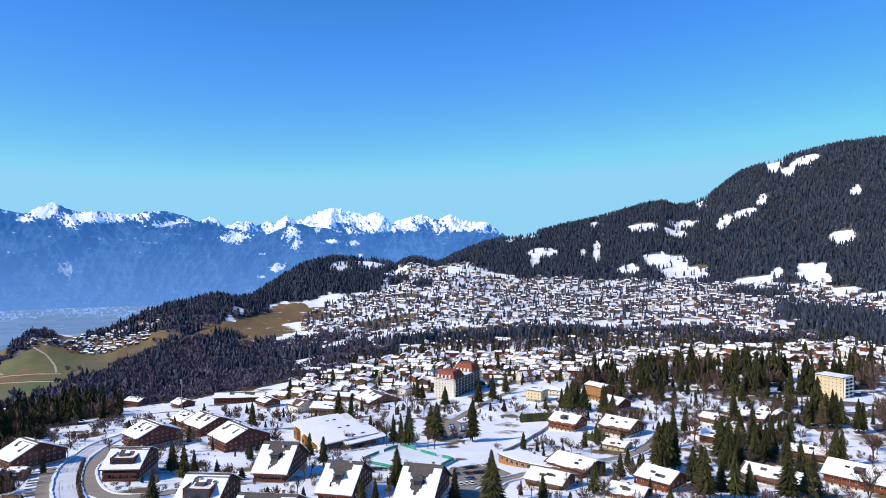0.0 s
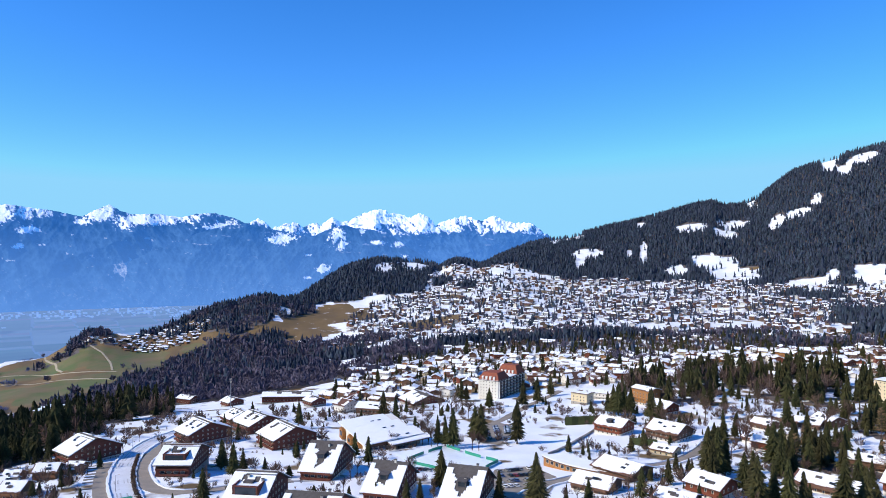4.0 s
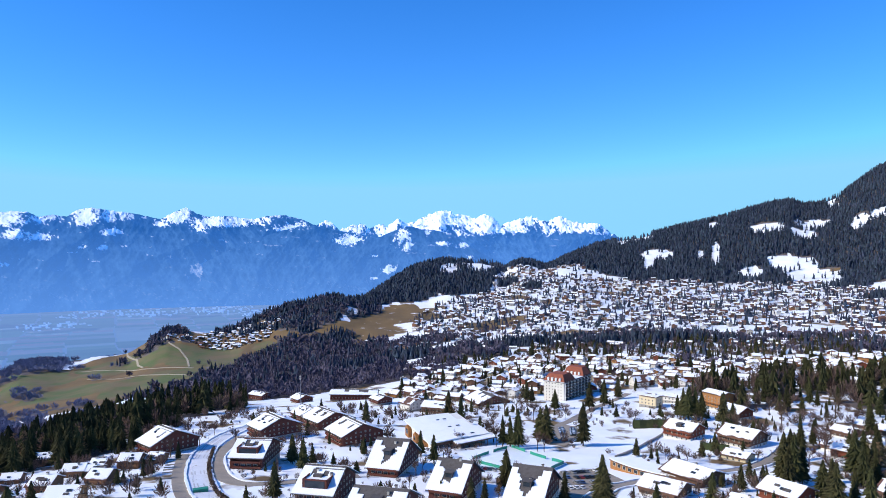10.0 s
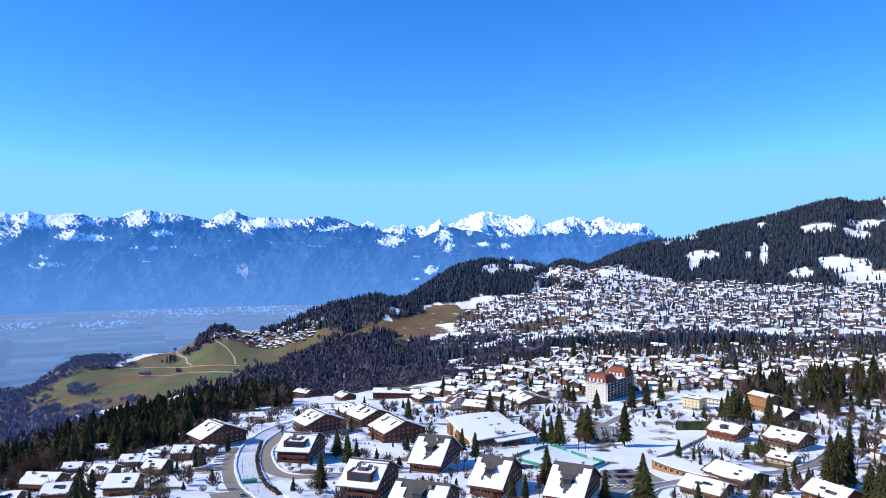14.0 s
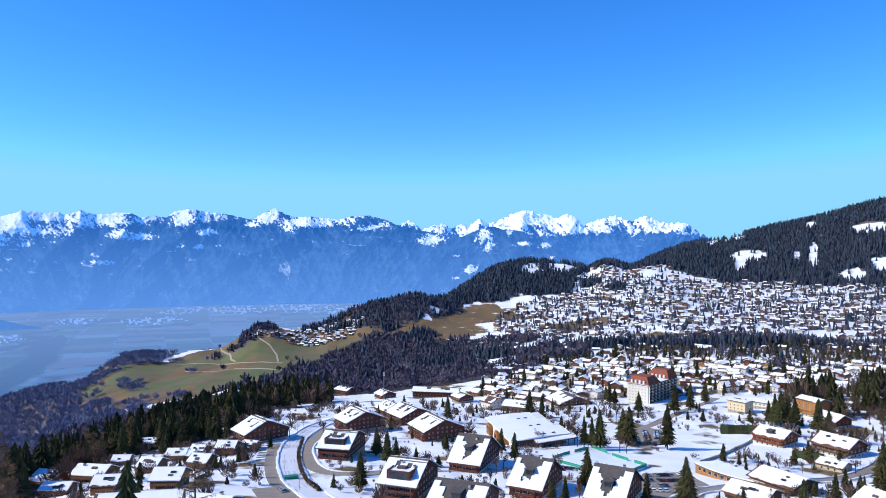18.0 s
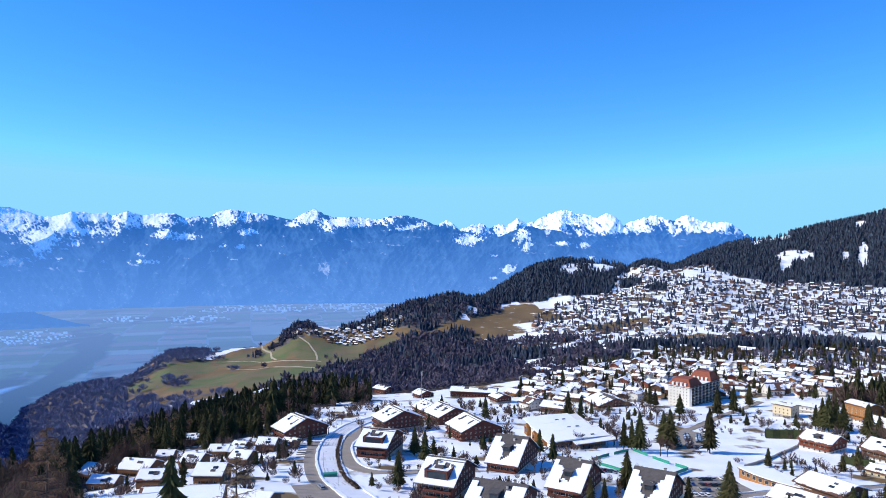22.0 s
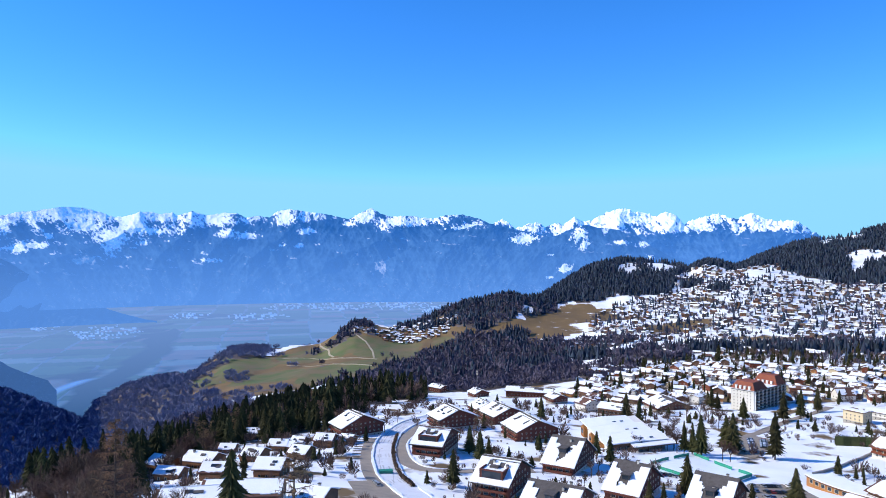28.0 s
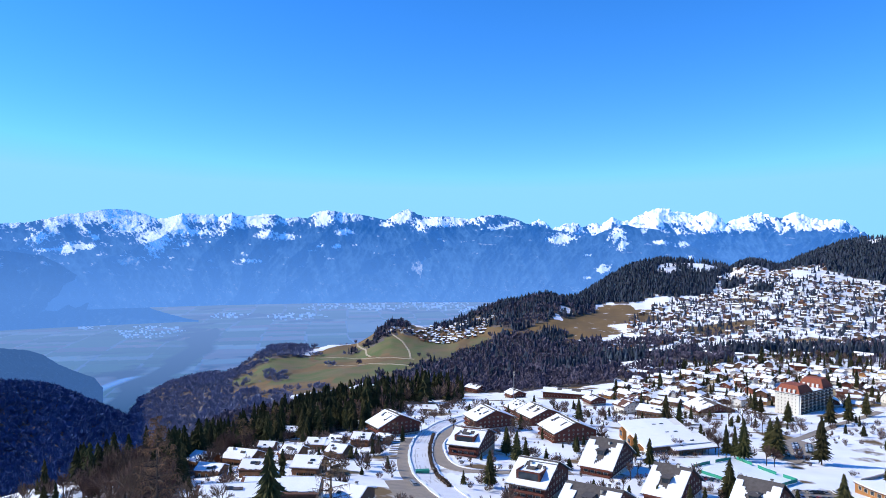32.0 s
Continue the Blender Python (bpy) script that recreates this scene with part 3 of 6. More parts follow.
def far_range(name, crest, az0, az1, foot_r, foot_el, top_r, seed, snowline, label, jag=1.0, snows=(), screes=(), depth=46.0, thin=1.0, west_snow=0.0, spurs=85.0):
    """One range: gullied flanks below a crest line, woods, rock, snowfields above the snowline and in the patches named."""
    azs = np.arange(az0, az1, 0.06)
    line = np.interp(azs, [c[0] for c in crest], [c[1] for c in crest])
    wide = np.exp(-0.5 * (np.arange(-60, 61) / 26.0) ** 2)
    smooth = np.convolve(np.pad(line, 60, "edge"), wide / wide.sum(), "valid")
    jags = line - smooth + 0.11 * jag * (fractal(azs * 5.0, azs * 0, seed + 2, 4) - 0.45)
    a, v = np.meshgrid(azs, np.linspace(0, 1, 150), indexing="ij")
    el = foot_el + (smooth[:, None] - foot_el) * v ** 0.92 + jags[:, None] * v ** 9
    lean = 1.4 * np.sin(a * 0.22 + seed)
    gully = fractal(a * 0.8 + 0.5 * lean * el, el * 0.9 + a * 0.35, seed, 5)
    fine = fractal(a * 4.2 + lean * el, el * 4.6 + 1.5 * a, seed + 7, 5)
    grain = fractal(a * 11.0 + 3 * lean, el * 12.0 - 2.0 * a, seed + 13, 4)
    shape = np.sin(math.pi * np.clip(v * 0.93 + 0.04, 0, 1)) ** 0.5
    spur = np.abs(np.sin(0.62 * a + 0.5 * el + 1.1 * np.sin(0.31 * a + seed) + 0.35 * np.sin(1.3 * el))) + 0.45 * np.abs(np.sin(1.5 * a - 0.9 * el + 0.8 * np.sin(0.7 * a)))
    r = foot_r + (top_r - foot_r) * v + spurs * (spur - 0.8) * shape - (depth * (gully - 0.45) + 0.22 * depth * (fine - 0.5) + 0.12 * depth * (grain - 0.5)) * shape
    broken = waves(a * 100 + 60 * lean * v, el * 190, seed + 8, 6, 300.0)
    small = fractal(a * 7.0, el * 13 + a, seed + 6, 3)
    rise = el + 0.8 * broken + 1.0 * (fine - 0.5) + 0.9 * (0.5 - gully) + 0.7 * (grain - 0.5) + 0.5 * (0.8 - spur)
    snow = np.clip((rise - snowline + west_snow * np.clip((a - 36) / 8, 0, 1)) * 7, 0, 1)
    crag = np.clip((fine - 0.62) * 7, 0, 1) * np.clip((0.62 - gully) * 4, 0, 1)
    snow = snow * (1 - 0.8 * crag)
    for ca, ce, wa, we in snows:
        far_in = 1.18 - np.sqrt(((a - ca - 0.25 * (ce - el)) / wa) ** 2 + ((el - ce) / we) ** 2)
        snow = np.maximum(snow, np.clip((far_in + 0.6 * (small - 0.5) + 0.5 * broken + 0.8 * (fine - 0.5) + 0.9 * (grain - 0.5)) * 7, 0, 1))
    speck = np.clip((waves(a * 100, el * 330, seed + 9, 5, 210.0) - 0.6 + 0.22 * np.clip((a - 38) / 10, 0, 1)) * 9, 0, 1) * np.clip((el + 2.6) / 2.0, 0, 1) * (small > 0.45)
    snow = np.maximum(snow, 0.75 * speck * np.clip((a - 16) / 20, 0.25, 1))
    # rock colour is tinted blue for haze, on top of the emission
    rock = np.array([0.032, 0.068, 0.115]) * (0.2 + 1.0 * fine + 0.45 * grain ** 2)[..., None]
    for ca, ce, wa, we in screes:
        far_in = 1.1 - np.sqrt(((a - ca - 0.5 * (ce - el)) / (wa * np.clip(1.15 - (el - ce) / (1.6 * we), 0.3, 1.6))) ** 2 + ((el - ce) / we) ** 2)
        pale = (np.clip((far_in + 1.6 * (fine - 0.5)) * 3, 0, 1) * 0.7)[..., None]
        rock = rock * (1 - pale) + np.array([0.5, 0.5, 0.48]) * pale
    dots = np.clip((fractal(a * 3.1, el * 7, seed + 11, 3) - 0.55) * 6, 0, 1) * (np.sin(a * 97.3 + 3 * np.sin(el * 61)) * np.sin(el * 171 + 2 * np.sin(a * 43)) > 0.45) * np.clip((-2.2 - el) / 1.2, 0, 1)
    rock = rock + np.array([0.4, 0.4, 0.38]) * (0.45 * dots)[..., None]
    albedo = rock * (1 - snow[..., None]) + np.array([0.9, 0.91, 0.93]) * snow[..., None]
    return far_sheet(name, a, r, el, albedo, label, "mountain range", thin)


NEAR_CREST = [
    (16.63, 1.07), (17.76, 1.3), (19.13, 1.62), (20.28, 2.09), (21.66, 2.46), (23.05, 2.37), (23.97, 2.09), (25.82, 2.32), (27.67, 2.27), (28.36, 2.55), (29.05, 2.96),
    (30.19, 2.45), (30.88, 2.03), (32.02, 2.3), (33.15, 2.48), (34.73, 2.7), (35.62, 2.82), (36.51, 2.63), (37.17, 2.13), (38.05, 2.26), (38.93, 2.07), (39.57, 2.42),
    (40.65, 2.46), (41.92, 2.22), (42.97, 2.56), (44.01, 2.19), (44.42, 2.45), (45.23, 2.26), (45.84, 2.42), (46.64, 2.45), (47.55, 2.1), (48.41, 2), (49.37, 2.36),
    (50.31, 2.64), (51.8, 2.68), (53.24, 2.41), (54.65, 2.21), (55.68, 1.91), (57.02, 1.61), (66, 1),
]
FAR_CREST = [
    (-7.35, -0.46), (-6, 0.13), (-5.13, 0.61), (-4.61, 1.02), (-3.72, 1.64), (-3.18, 1.77), (-2.09, 1.79), (-1.53, 1.92), (-0.78, 2.35), (-0.21, 2.23), (0.36, 1.91),
    (1.13, 2.13), (1.72, 2.39), (2.9, 2.11), (3.62, 1.87), (4.19, 1.57), (4.72, 2.27), (5.54, 2.54), (6.37, 2.2), (6.99, 2.48), (7.84, 2.58), (8.47, 2.85), (9.33, 2.77),
    (10.19, 2.52), (11.06, 2.03), (11.94, 1.82), (12.6, 2.18), (13.48, 1.6), (14.15, 1.78), (14.82, 1.38), (15.5, 1.79), (16.4, 1.61), (17.31, 1.34), (18.36, 2.08),
    (19.13, 1.71), (19.82, 1.3),
]
DARK_CREST = [
    (0.92, -2.82), (2.89, -2.01), (4.51, -1.25), (5.53, -0.73), (6.57, -0.16), (7.41, 0.5), (8.26, 1.03), (9.54, 1.22), (10.84, 1.36), (11.5, 1.59), (12.16, 1.5),
    (13.48, 0.96), (14.38, 0.6), (15.27, 0.74), (16.63, 1.02), (17.76, 1.25), (19.36, 1.62), (20.74, 1.53), (23.05, 0.84), (25.82, -0.31), (28.59, -1.69),
]
FOOT_CREST = [
    (45.5, -5.95), (48.81, -4.83), (49.95, -4.12), (51.45, -3.41), (52.9, -2.72), (53.97, -2.09), (55.01, -1.31), (56.03, -0.74), (57.03, -0.58), (62, 0.3), (68, 0.8),
]
KNOLL_CREST = [
    (52.2, -10.43), (52.74, -9.66), (53.99, -9.08), (55.03, -8.52), (56.05, -7.73), (57.05, -7.34), (62, -6.6), (68, -6.3),
]
NEAR_SNOW = [
    (51.78, 2.04, 1.46, 0.45), (50.1, 1.44, 1.7, 0.54), (49.17, 1.92, 1.15, 0.51), (47.03, 1.93, 0.99, 0.41), (45.43, 1.98, 1.01, 0.31), (42.96, 2, 1.04, 0.54),
    (40.85, 1.92, 1.49, 0.43), (48.59, 0.66, 1.35, 0.52), (48.41, -0.03, 0.77, 0.59), (46.32, 1.04, 1.7, 0.37), (40.43, 0.92, 0.64, 0.33), (38.82, 0.68, 0.76, 0.27),
    (35.96, 2.07, 0.78, 0.56), (29.73, 2.29, 1.15, 0.52), (27.2, 1.79, 1.38, 0.44), (25.01, 1.95, 1.27, 0.42), (21.09, 1.3, 1.27, 0.46), (20.86, 0.61, 0.81, 0.37),
    (56.36, 0.48, 0.5, 0.43), (54.57, -0.23, 0.61, 0.36), (53.51, -0.07, 0.8, 0.2), (55.86, -0.33, 0.68, 0.14), (52.62, 0.54, 0.27, 0.2), (46.48, 0.1, 0.36, 0.13),
    (41.82, -1.27, 0.74, 0.18), (36.18, -0.08, 0.33, 0.14), (34.84, -0.08, 0.34, 0.14), (34.17, 1.06, 0.56, 0.23), (30.88, 1.69, 0.46, 0.16),
]
DARK_SNOW = [
    (16.52, 0.45, 1.02, 0.39), (11.82, -0.08, 0.33, 0.45), (12.24, 0.71, 0.53, 0.57), (10.15, 1.04, 0.26, 0.22), (9, 0.15, 0.54, 0.22), (14.55, -0.85, 0.27, 0.09),
    (13.37, -1.94, 0.56, 0.27), (14.6, -2.67, 0.22, 0.09), (6.67, -1, 0.31, 0.17), (7.2, 0.03, 0.42, 0.2),
]
SCREES = [
    (50.32, -1.18, 0.75, 0.28), (27.85, -1.7, 0.65, 0.69), (23.69, -2.04, 0.42, 0.35), (55.01, -2.37, 0.69, 0.32),
]
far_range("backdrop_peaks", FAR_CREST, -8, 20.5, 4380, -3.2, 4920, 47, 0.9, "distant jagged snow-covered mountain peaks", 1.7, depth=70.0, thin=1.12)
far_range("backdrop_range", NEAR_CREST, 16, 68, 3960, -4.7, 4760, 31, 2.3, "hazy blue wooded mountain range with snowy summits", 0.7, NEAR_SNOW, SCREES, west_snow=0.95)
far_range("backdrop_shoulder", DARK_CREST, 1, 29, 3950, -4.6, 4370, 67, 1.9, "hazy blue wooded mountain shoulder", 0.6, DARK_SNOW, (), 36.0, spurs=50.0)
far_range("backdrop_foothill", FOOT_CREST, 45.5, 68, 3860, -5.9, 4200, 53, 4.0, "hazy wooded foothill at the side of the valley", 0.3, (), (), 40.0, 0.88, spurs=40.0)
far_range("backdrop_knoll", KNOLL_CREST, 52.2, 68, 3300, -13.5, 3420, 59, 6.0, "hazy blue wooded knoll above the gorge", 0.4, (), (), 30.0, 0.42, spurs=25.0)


def valley_floor():
    """A flat valley floor far below: strip fields, lanes, a river with its belt of trees, and villages."""
    a, e = np.meshgrid(np.arange(10, 72, 0.07), np.linspace(-16.5, -4.2, 230), indexing="ij")
    r = 3450 + 900 * ((e + 16.5) / 12.3) ** 0.8
    ar = np.radians(a)
    d = 900 / np.tan(np.radians(-e))
    fx, fy = -d * np.sin(ar), d * np.cos(ar)
    u, w = fx * 0.8 + fy * 0.6, -fx * 0.6 + fy * 0.8
    u, w = u + 60 * np.sin(w / 900), w + 90 * np.sin(u / 1300)
    strip_w = 190 + 70 * np.sin(np.floor(u / 420) * 2.3)
    cell = np.floor(u / 420) * 7.13 + np.floor(w / strip_w) * 3.71
    tone, hue = (np.sin(cell * 12.9898) * 43758.5453) % 1.0, (np.sin(cell * 78.233) * 12543.123) % 1.0
    green, earth, straw = np.array([0.12, 0.16, 0.07]), np.array([0.36, 0.2, 0.15]), np.array([0.34, 0.3, 0.22])
    soil = np.where((hue < 0.62)[..., None], green, np.where((hue < 0.82)[..., None], straw, earth)) * (0.7 + 0.6 * tone[..., None])
    lane = np.where(tone > 0.45, np.abs(u / 420 - np.round(u / 420)) * 420, 99.0)
    soil = np.where((lane < 9 + 0.0011 * d)[..., None], np.array([0.27, 0.27, 0.25]), soil)
    grove = np.clip((fractal(fx / 700, fy / 700, 71, 4) - 0.66) * 9, 0, 1)[..., None]
    soil = soil * (1 - grove) + np.array([0.03, 0.045, 0.04]) * grove
    mid_a = np.interp(e, [-14, -12, -10.5, -9, -7.5, -6.5], [51.5, 51.2, 50.0, 46.8, 45.2, 44.5]) + 0.25 * np.sin(e * 4.1)
    wide = np.interp(e, [-14, -11, -8.5, -7, -6.4], [1.3, 1.3, 1.5, 1.6, 0.0])
    belt = (np.clip((1 - np.abs(a - mid_a) / np.maximum(wide, 0.01)) * 3 + fractal(fx / 300, fy / 300, 73, 3) - 0.6, 0, 1) * (wide > 0))[..., None]
    soil = soil * (1 - belt) + np.array([0.025, 0.05, 0.04]) * belt
    bed_a = np.interp(e, [-13, -10.9, -10.4, -9.9, -9.6], [55.0, 53.3, 52.2, 50.6, 49.0])
    water = (np.clip(1 - np.abs(a - bed_a) / 0.8, 0, 1) * np.clip((e + 10.9) * 6, 0, 1) * np.clip((-9.7 - e) * 6, 0, 1))[..., None]
    soil = soil * (1 - water) + np.array([0.75, 0.78, 0.8]) * water
    place = np.zeros(a.shape)
    for ca, ce, wa, we in ((48.9, -6.5, 2.6, 0.55), (52.8, -5.9, 1.2, 0.3), (43.0, -5.5, 1.8, 0.25), (38.2, -5.7, 2.6, 0.35), (31.5, -5.0, 2.6, 0.4), (26.8, -4.9, 3.2, 0.5), (22.5, -5.4, 3.0, 0.6), (35.0, -5.0, 3.0, 0.3)):
        place = np.maximum(place, 1.2 - np.sqrt(((a - ca) / wa) ** 2 + ((e - ce) / we) ** 2))
    roof = (np.sin(np.floor(a / 0.14) * 12.9898 + np.floor(e / 0.09) * 78.233) * 43758.5453) % 1
    town = ((place + 0.5 * (fractal(a * 2.2, e * 9, 75, 3) - 0.5) > 0.35) & (roof > 0.66))[..., None]
    soil = np.where(town, np.array([0.95, 0.95, 0.95]), soil)
    # painted haze: emission grows, field colour fades towards the far edge
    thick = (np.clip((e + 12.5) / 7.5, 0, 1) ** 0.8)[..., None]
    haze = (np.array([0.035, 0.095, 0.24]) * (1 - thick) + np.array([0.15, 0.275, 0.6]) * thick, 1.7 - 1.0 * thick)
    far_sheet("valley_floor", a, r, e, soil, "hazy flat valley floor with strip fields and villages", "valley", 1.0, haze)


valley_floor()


# ---- trees ----
def conifer_tiers(rng, tiers, points, tall, wide, bare=0.12, unit=1.0):
    """Star-shaped drooping skirts of boughs, one above another: vertices and faces of a crown."""
    v, f = [], []
    for k in range(tiers):
        q = k / tiers
        z0 = tall * (bare + (1 - bare) * q) + rng.uniform(-0.3, 0.3) * unit
        rad = wide * (1 - q) ** 0.85 * rng.uniform(0.85, 1.12) + 0.25 * unit
        top = min(tall, z0 + tall * (1 - bare) / tiers * 3.0 + 0.6 * unit)
        n = len(v)
        v.append((rng.uniform(-0.1, 0.1) * unit, rng.uniform(-0.1, 0.1) * unit, top))
        turn = rng.uniform(0, 6.28)
        for i in range(points * 2):
            out = rad * (rng.uniform(0.65, 1.3) if i % 2 == 0 else rng.uniform(0.35, 0.6))
            a = turn + math.pi * i / points + rng.uniform(-0.1, 0.1)
            v.append((out * math.cos(a), out * math.sin(a), z0 + unit * (rng.uniform(-0.7, 0.4) if i % 2 == 0 else rng.uniform(0.3, 1.0))))
        f += [(n, n + 1 + i, n + 1 + (i + 1) % (points * 2)) for i in range(points * 2)]
    return v, f


def simple_conifer(rng, tiers, sides):
    v, f = [], []
    for k in range(tiers):
        q = k / tiers
        n, rad = len(v), 0.2 * (1 - q) ** 0.9 + 0.012
        v.append((0, 0, min(1.0, 0.08 + q + 0.5)))
        turn = rng.uniform(0, 6.28)
        for i in range(sides):
            a, out = turn + 6.283 * i / sides, rad * (rng.uniform(0.9, 1.35) if i % 2 else rng.uniform(0.5, 0.9))
            v.append((out * math.cos(a), out * math.sin(a), 0.05 + 0.93 * q + rng.uniform(-0.02, 0.03)))
        f += [(n, n + 1 + i, n + 1 + (i + 1) % sides) for i in range(sides)]
    return np.array(v), np.array(f)


def simple_bare(rng, slivers, wide):
    """A leafless crown seen from afar: crossing slivers of twigs over a stem."""
    v, f = [], []
    for k in range(slivers):
        p = rng.normal(0, 1, 3)
        p /= np.linalg.norm(p)
        tip = np.array([p[0] * 0.3, p[1] * 0.3, 0.62 + p[2] * 0.34]) * rng.uniform(0.75, 1.05)
        base = np.array([p[0] * 0.05, p[1] * 0.05, rng.uniform(0.15, 0.5)])
        side = np.cross(tip - base, rng.normal(0, 1, 3))
        side *= rng.uniform(0.6, 1.2) * wide / np.linalg.norm(side)
        n = len(v)
        v += [base, tip + side, tip - side]
        f.append((n, n + 1, n + 2))
    return np.array(v), np.array(f)


def stand(name, label, places, templates, tall, material, seed, slim=1.0):
    """One joined mesh of many trees (or other upright growth) at places (n, 2)."""
    rng = np.random.RandomState(seed)
    pick = rng.randint(0, len(templates), len(places))
    zz = height(places[:, 0], places[:, 1])
    vs, fs, n0 = [], [], 0
    for k, (tv, tf) in enumerate(templates):
        pts = places[pick == k]
        if not len(pts):
            continue
        m = len(pts)
        h = rng.uniform(tall[0], tall[1], m) * rng.uniform(0.8, 1.1, m)
        fat = rng.uniform(0.8, 1.25, m) * slim * h
        c, s = np.cos(rng.uniform(0, 6.28, m)), np.sin(rng.uniform(0, 6.28, m))
        x = (tv[None, :, 0] * c[:, None] - tv[None, :, 1] * s[:, None]) * fat[:, None] + pts[:, 0:1]
        y = (tv[None, :, 0] * s[:, None] + tv[None, :, 1] * c[:, None]) * fat[:, None] + pts[:, 1:2]
        z = tv[None, :, 2] * h[:, None] + zz[pick == k][:, None] - 0.3
        vs.append(np.stack([x, y, z], -1).reshape(-1, 3))
        fs.append((tf[None] + (np.arange(m) * len(tv))[:, None, None] + n0).reshape(-1, 3))
        n0 += m * len(tv)
    if not vs:
        return None
    return tagged(new(name, mesh_of(name, np.concatenate(vs), np.concatenate(fs), material)), label, "forest", kind="stuff")


def scatter(az0, az1, r0, r1, spacing, seed):
    """Jittered places over a sector of the plan, about spacing metres apart."""
    rng = np.random.RandomState(seed)
    xs, ys = np.meshgrid(np.arange(-3400, 2600, spacing), np.arange(-100, 3600, spacing))
    x = xs.ravel() + rng.uniform(-0.48, 0.48, xs.size) * spacing
    y = ys.ravel() + rng.uniform(-0.48, 0.48, xs.size) * spacing
    r, az = np.hypot(x, y), np.degrees(np.arctan2(-x, y))
    keep = (az > az0) & (az < az1) & (r > r0) & (r < r1)
    return np.stack([x[keep], y[keep]], 1)


rng = np.random.RandomState(11)
LOW_CONIFERS = [simple_conifer(rng, 3, 5) for k in range(5)]
MID_CONIFERS = [tuple(np.array(q) for q in conifer_tiers(rng, 15, 7, 1.0, 0.19, 0.1, 0.035)) for k in range(6)]
LOW_BARE = [simple_bare(rng, 34, 0.055) for k in range(5)]
MID_BARE = [simple_bare(rng, 130, 0.014) for k in range(5)]
SOFT_BARE = [simple_bare(rng, 85, 0.026) for k in range(5)]

p = scatter(-36, 18, 2300, 3350, 8.6, 101)
stand("conifer_forest", "dense dark spruce forest on the mountainside", p[forest_at(p[:, 0], p[:, 1])[0] | (np.random.RandomState(6).uniform(0, 1, len(p)) < 0.05)], LOW_CONIFERS, (15, 27), HAZENEEDLE, 1)
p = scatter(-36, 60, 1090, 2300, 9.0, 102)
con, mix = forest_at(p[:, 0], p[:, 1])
stand("conifer_forest", "dark spruce belts between the villages", p[con], LOW_CONIFERS, (16, 26), HAZENEEDLE, 2)
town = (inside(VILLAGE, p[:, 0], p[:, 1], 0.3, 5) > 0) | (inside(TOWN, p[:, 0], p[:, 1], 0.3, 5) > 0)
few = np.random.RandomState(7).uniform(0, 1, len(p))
stand("village_tree", "scattered dark spruces among village chalets", p[town & ~con & (few < 0.1 + 0.16 * waves(p[:, 0], p[:, 1], 44, 4, 140.0))], LOW_CONIFERS, (9, 22), HAZENEEDLE, 4)
stand("village_tree", "leafless garden trees among village chalets", p[town & ~con & (few > 0.86)], LOW_BARE, (8, 13), HAZETWIG, 5)
p = scatter(-34, 62, 1090, 3300, 10.5, 103)
con, mix = forest_at(p[:, 0], p[:, 1])
few = np.random.RandomState(8).uniform(0, 1, len(p))
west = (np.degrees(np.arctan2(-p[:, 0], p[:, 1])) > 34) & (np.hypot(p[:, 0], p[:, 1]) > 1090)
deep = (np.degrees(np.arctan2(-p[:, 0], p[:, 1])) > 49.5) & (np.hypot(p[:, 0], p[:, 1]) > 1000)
stand("leafless_forest", "leafless brown woodland on the valley slopes", p[mix & (few < 0.62) & ~west], LOW_BARE, (12, 20), HAZETWIG, 3, 1.3)
stand("leafless_forest", "hazy leafless woodland on the slopes above the gorge", p[mix & (few < 0.7) & west & ~deep], SOFT_BARE, (9, 16), WESTHAZETWIG, 8, 1.7)
stand("conifer_forest", "spruces mixed into the leafless woodland", p[mix & (few > 0.72 - 0.35 * waves(p[:, 0], p[:, 1], 45, 3, 200.0)) & ~west], LOW_CONIFERS, (13, 24), HAZENEEDLE, 6)
stand("leafless_forest", "woodland on the far side of the gorge, coloured navy for shade and haze", p[mix & deep], SOFT_BARE, (12, 20), GORGEHAZETWIG, 7, 1.7)


# ---- kinds of building ----
HUTWOOD = mat("larch_cladding", (0.27, 0.125, 0.055), 0.75, (0.17, 0.08, 0.04), 1.2, 0.8, 0.01)
TAKEN = []


def window_mesh(w, h, frame_mat):
    """A frame standing proud of the wall and the pane set back in it, as one piece."""
    t, v, f, slots = 0.13, [], [], []
    ring = lambda m, y: [(-w / 2 + m, y, m), (w / 2 - m, y, m), (w / 2 - m, y, h - m), (-w / 2 + m, y, h - m)]
    v = ring(0, 0.02) + ring(0, -0.1) + ring(t, -0.1) + ring(t, -0.03)
    for k in range(3):
        f += [(4 * k + i, 4 * k + (i + 1) % 4, 4 * k + 4 + (i + 1) % 4, 4 * k + 4 + i) for i in range(4)]
    return mesh_of("window", v, f + [(12, 13, 14, 15)], [frame_mat, GLASS], [0] * 12 + [1])


WINDOW = window_mesh(1.0, 1.1, PALE)
WIDE_WINDOW = window_mesh(2.3, 1.9, PALE)
SMALL_WINDOW = window_mesh(1.1, 1.4, PALE)


def put_window(parent, data, x, y, z, turn):
    ob = new("window", data)
    ob.parent = parent
    ob.matrix_local = pose(x, y, z, 0, 0, turn)
    return ob


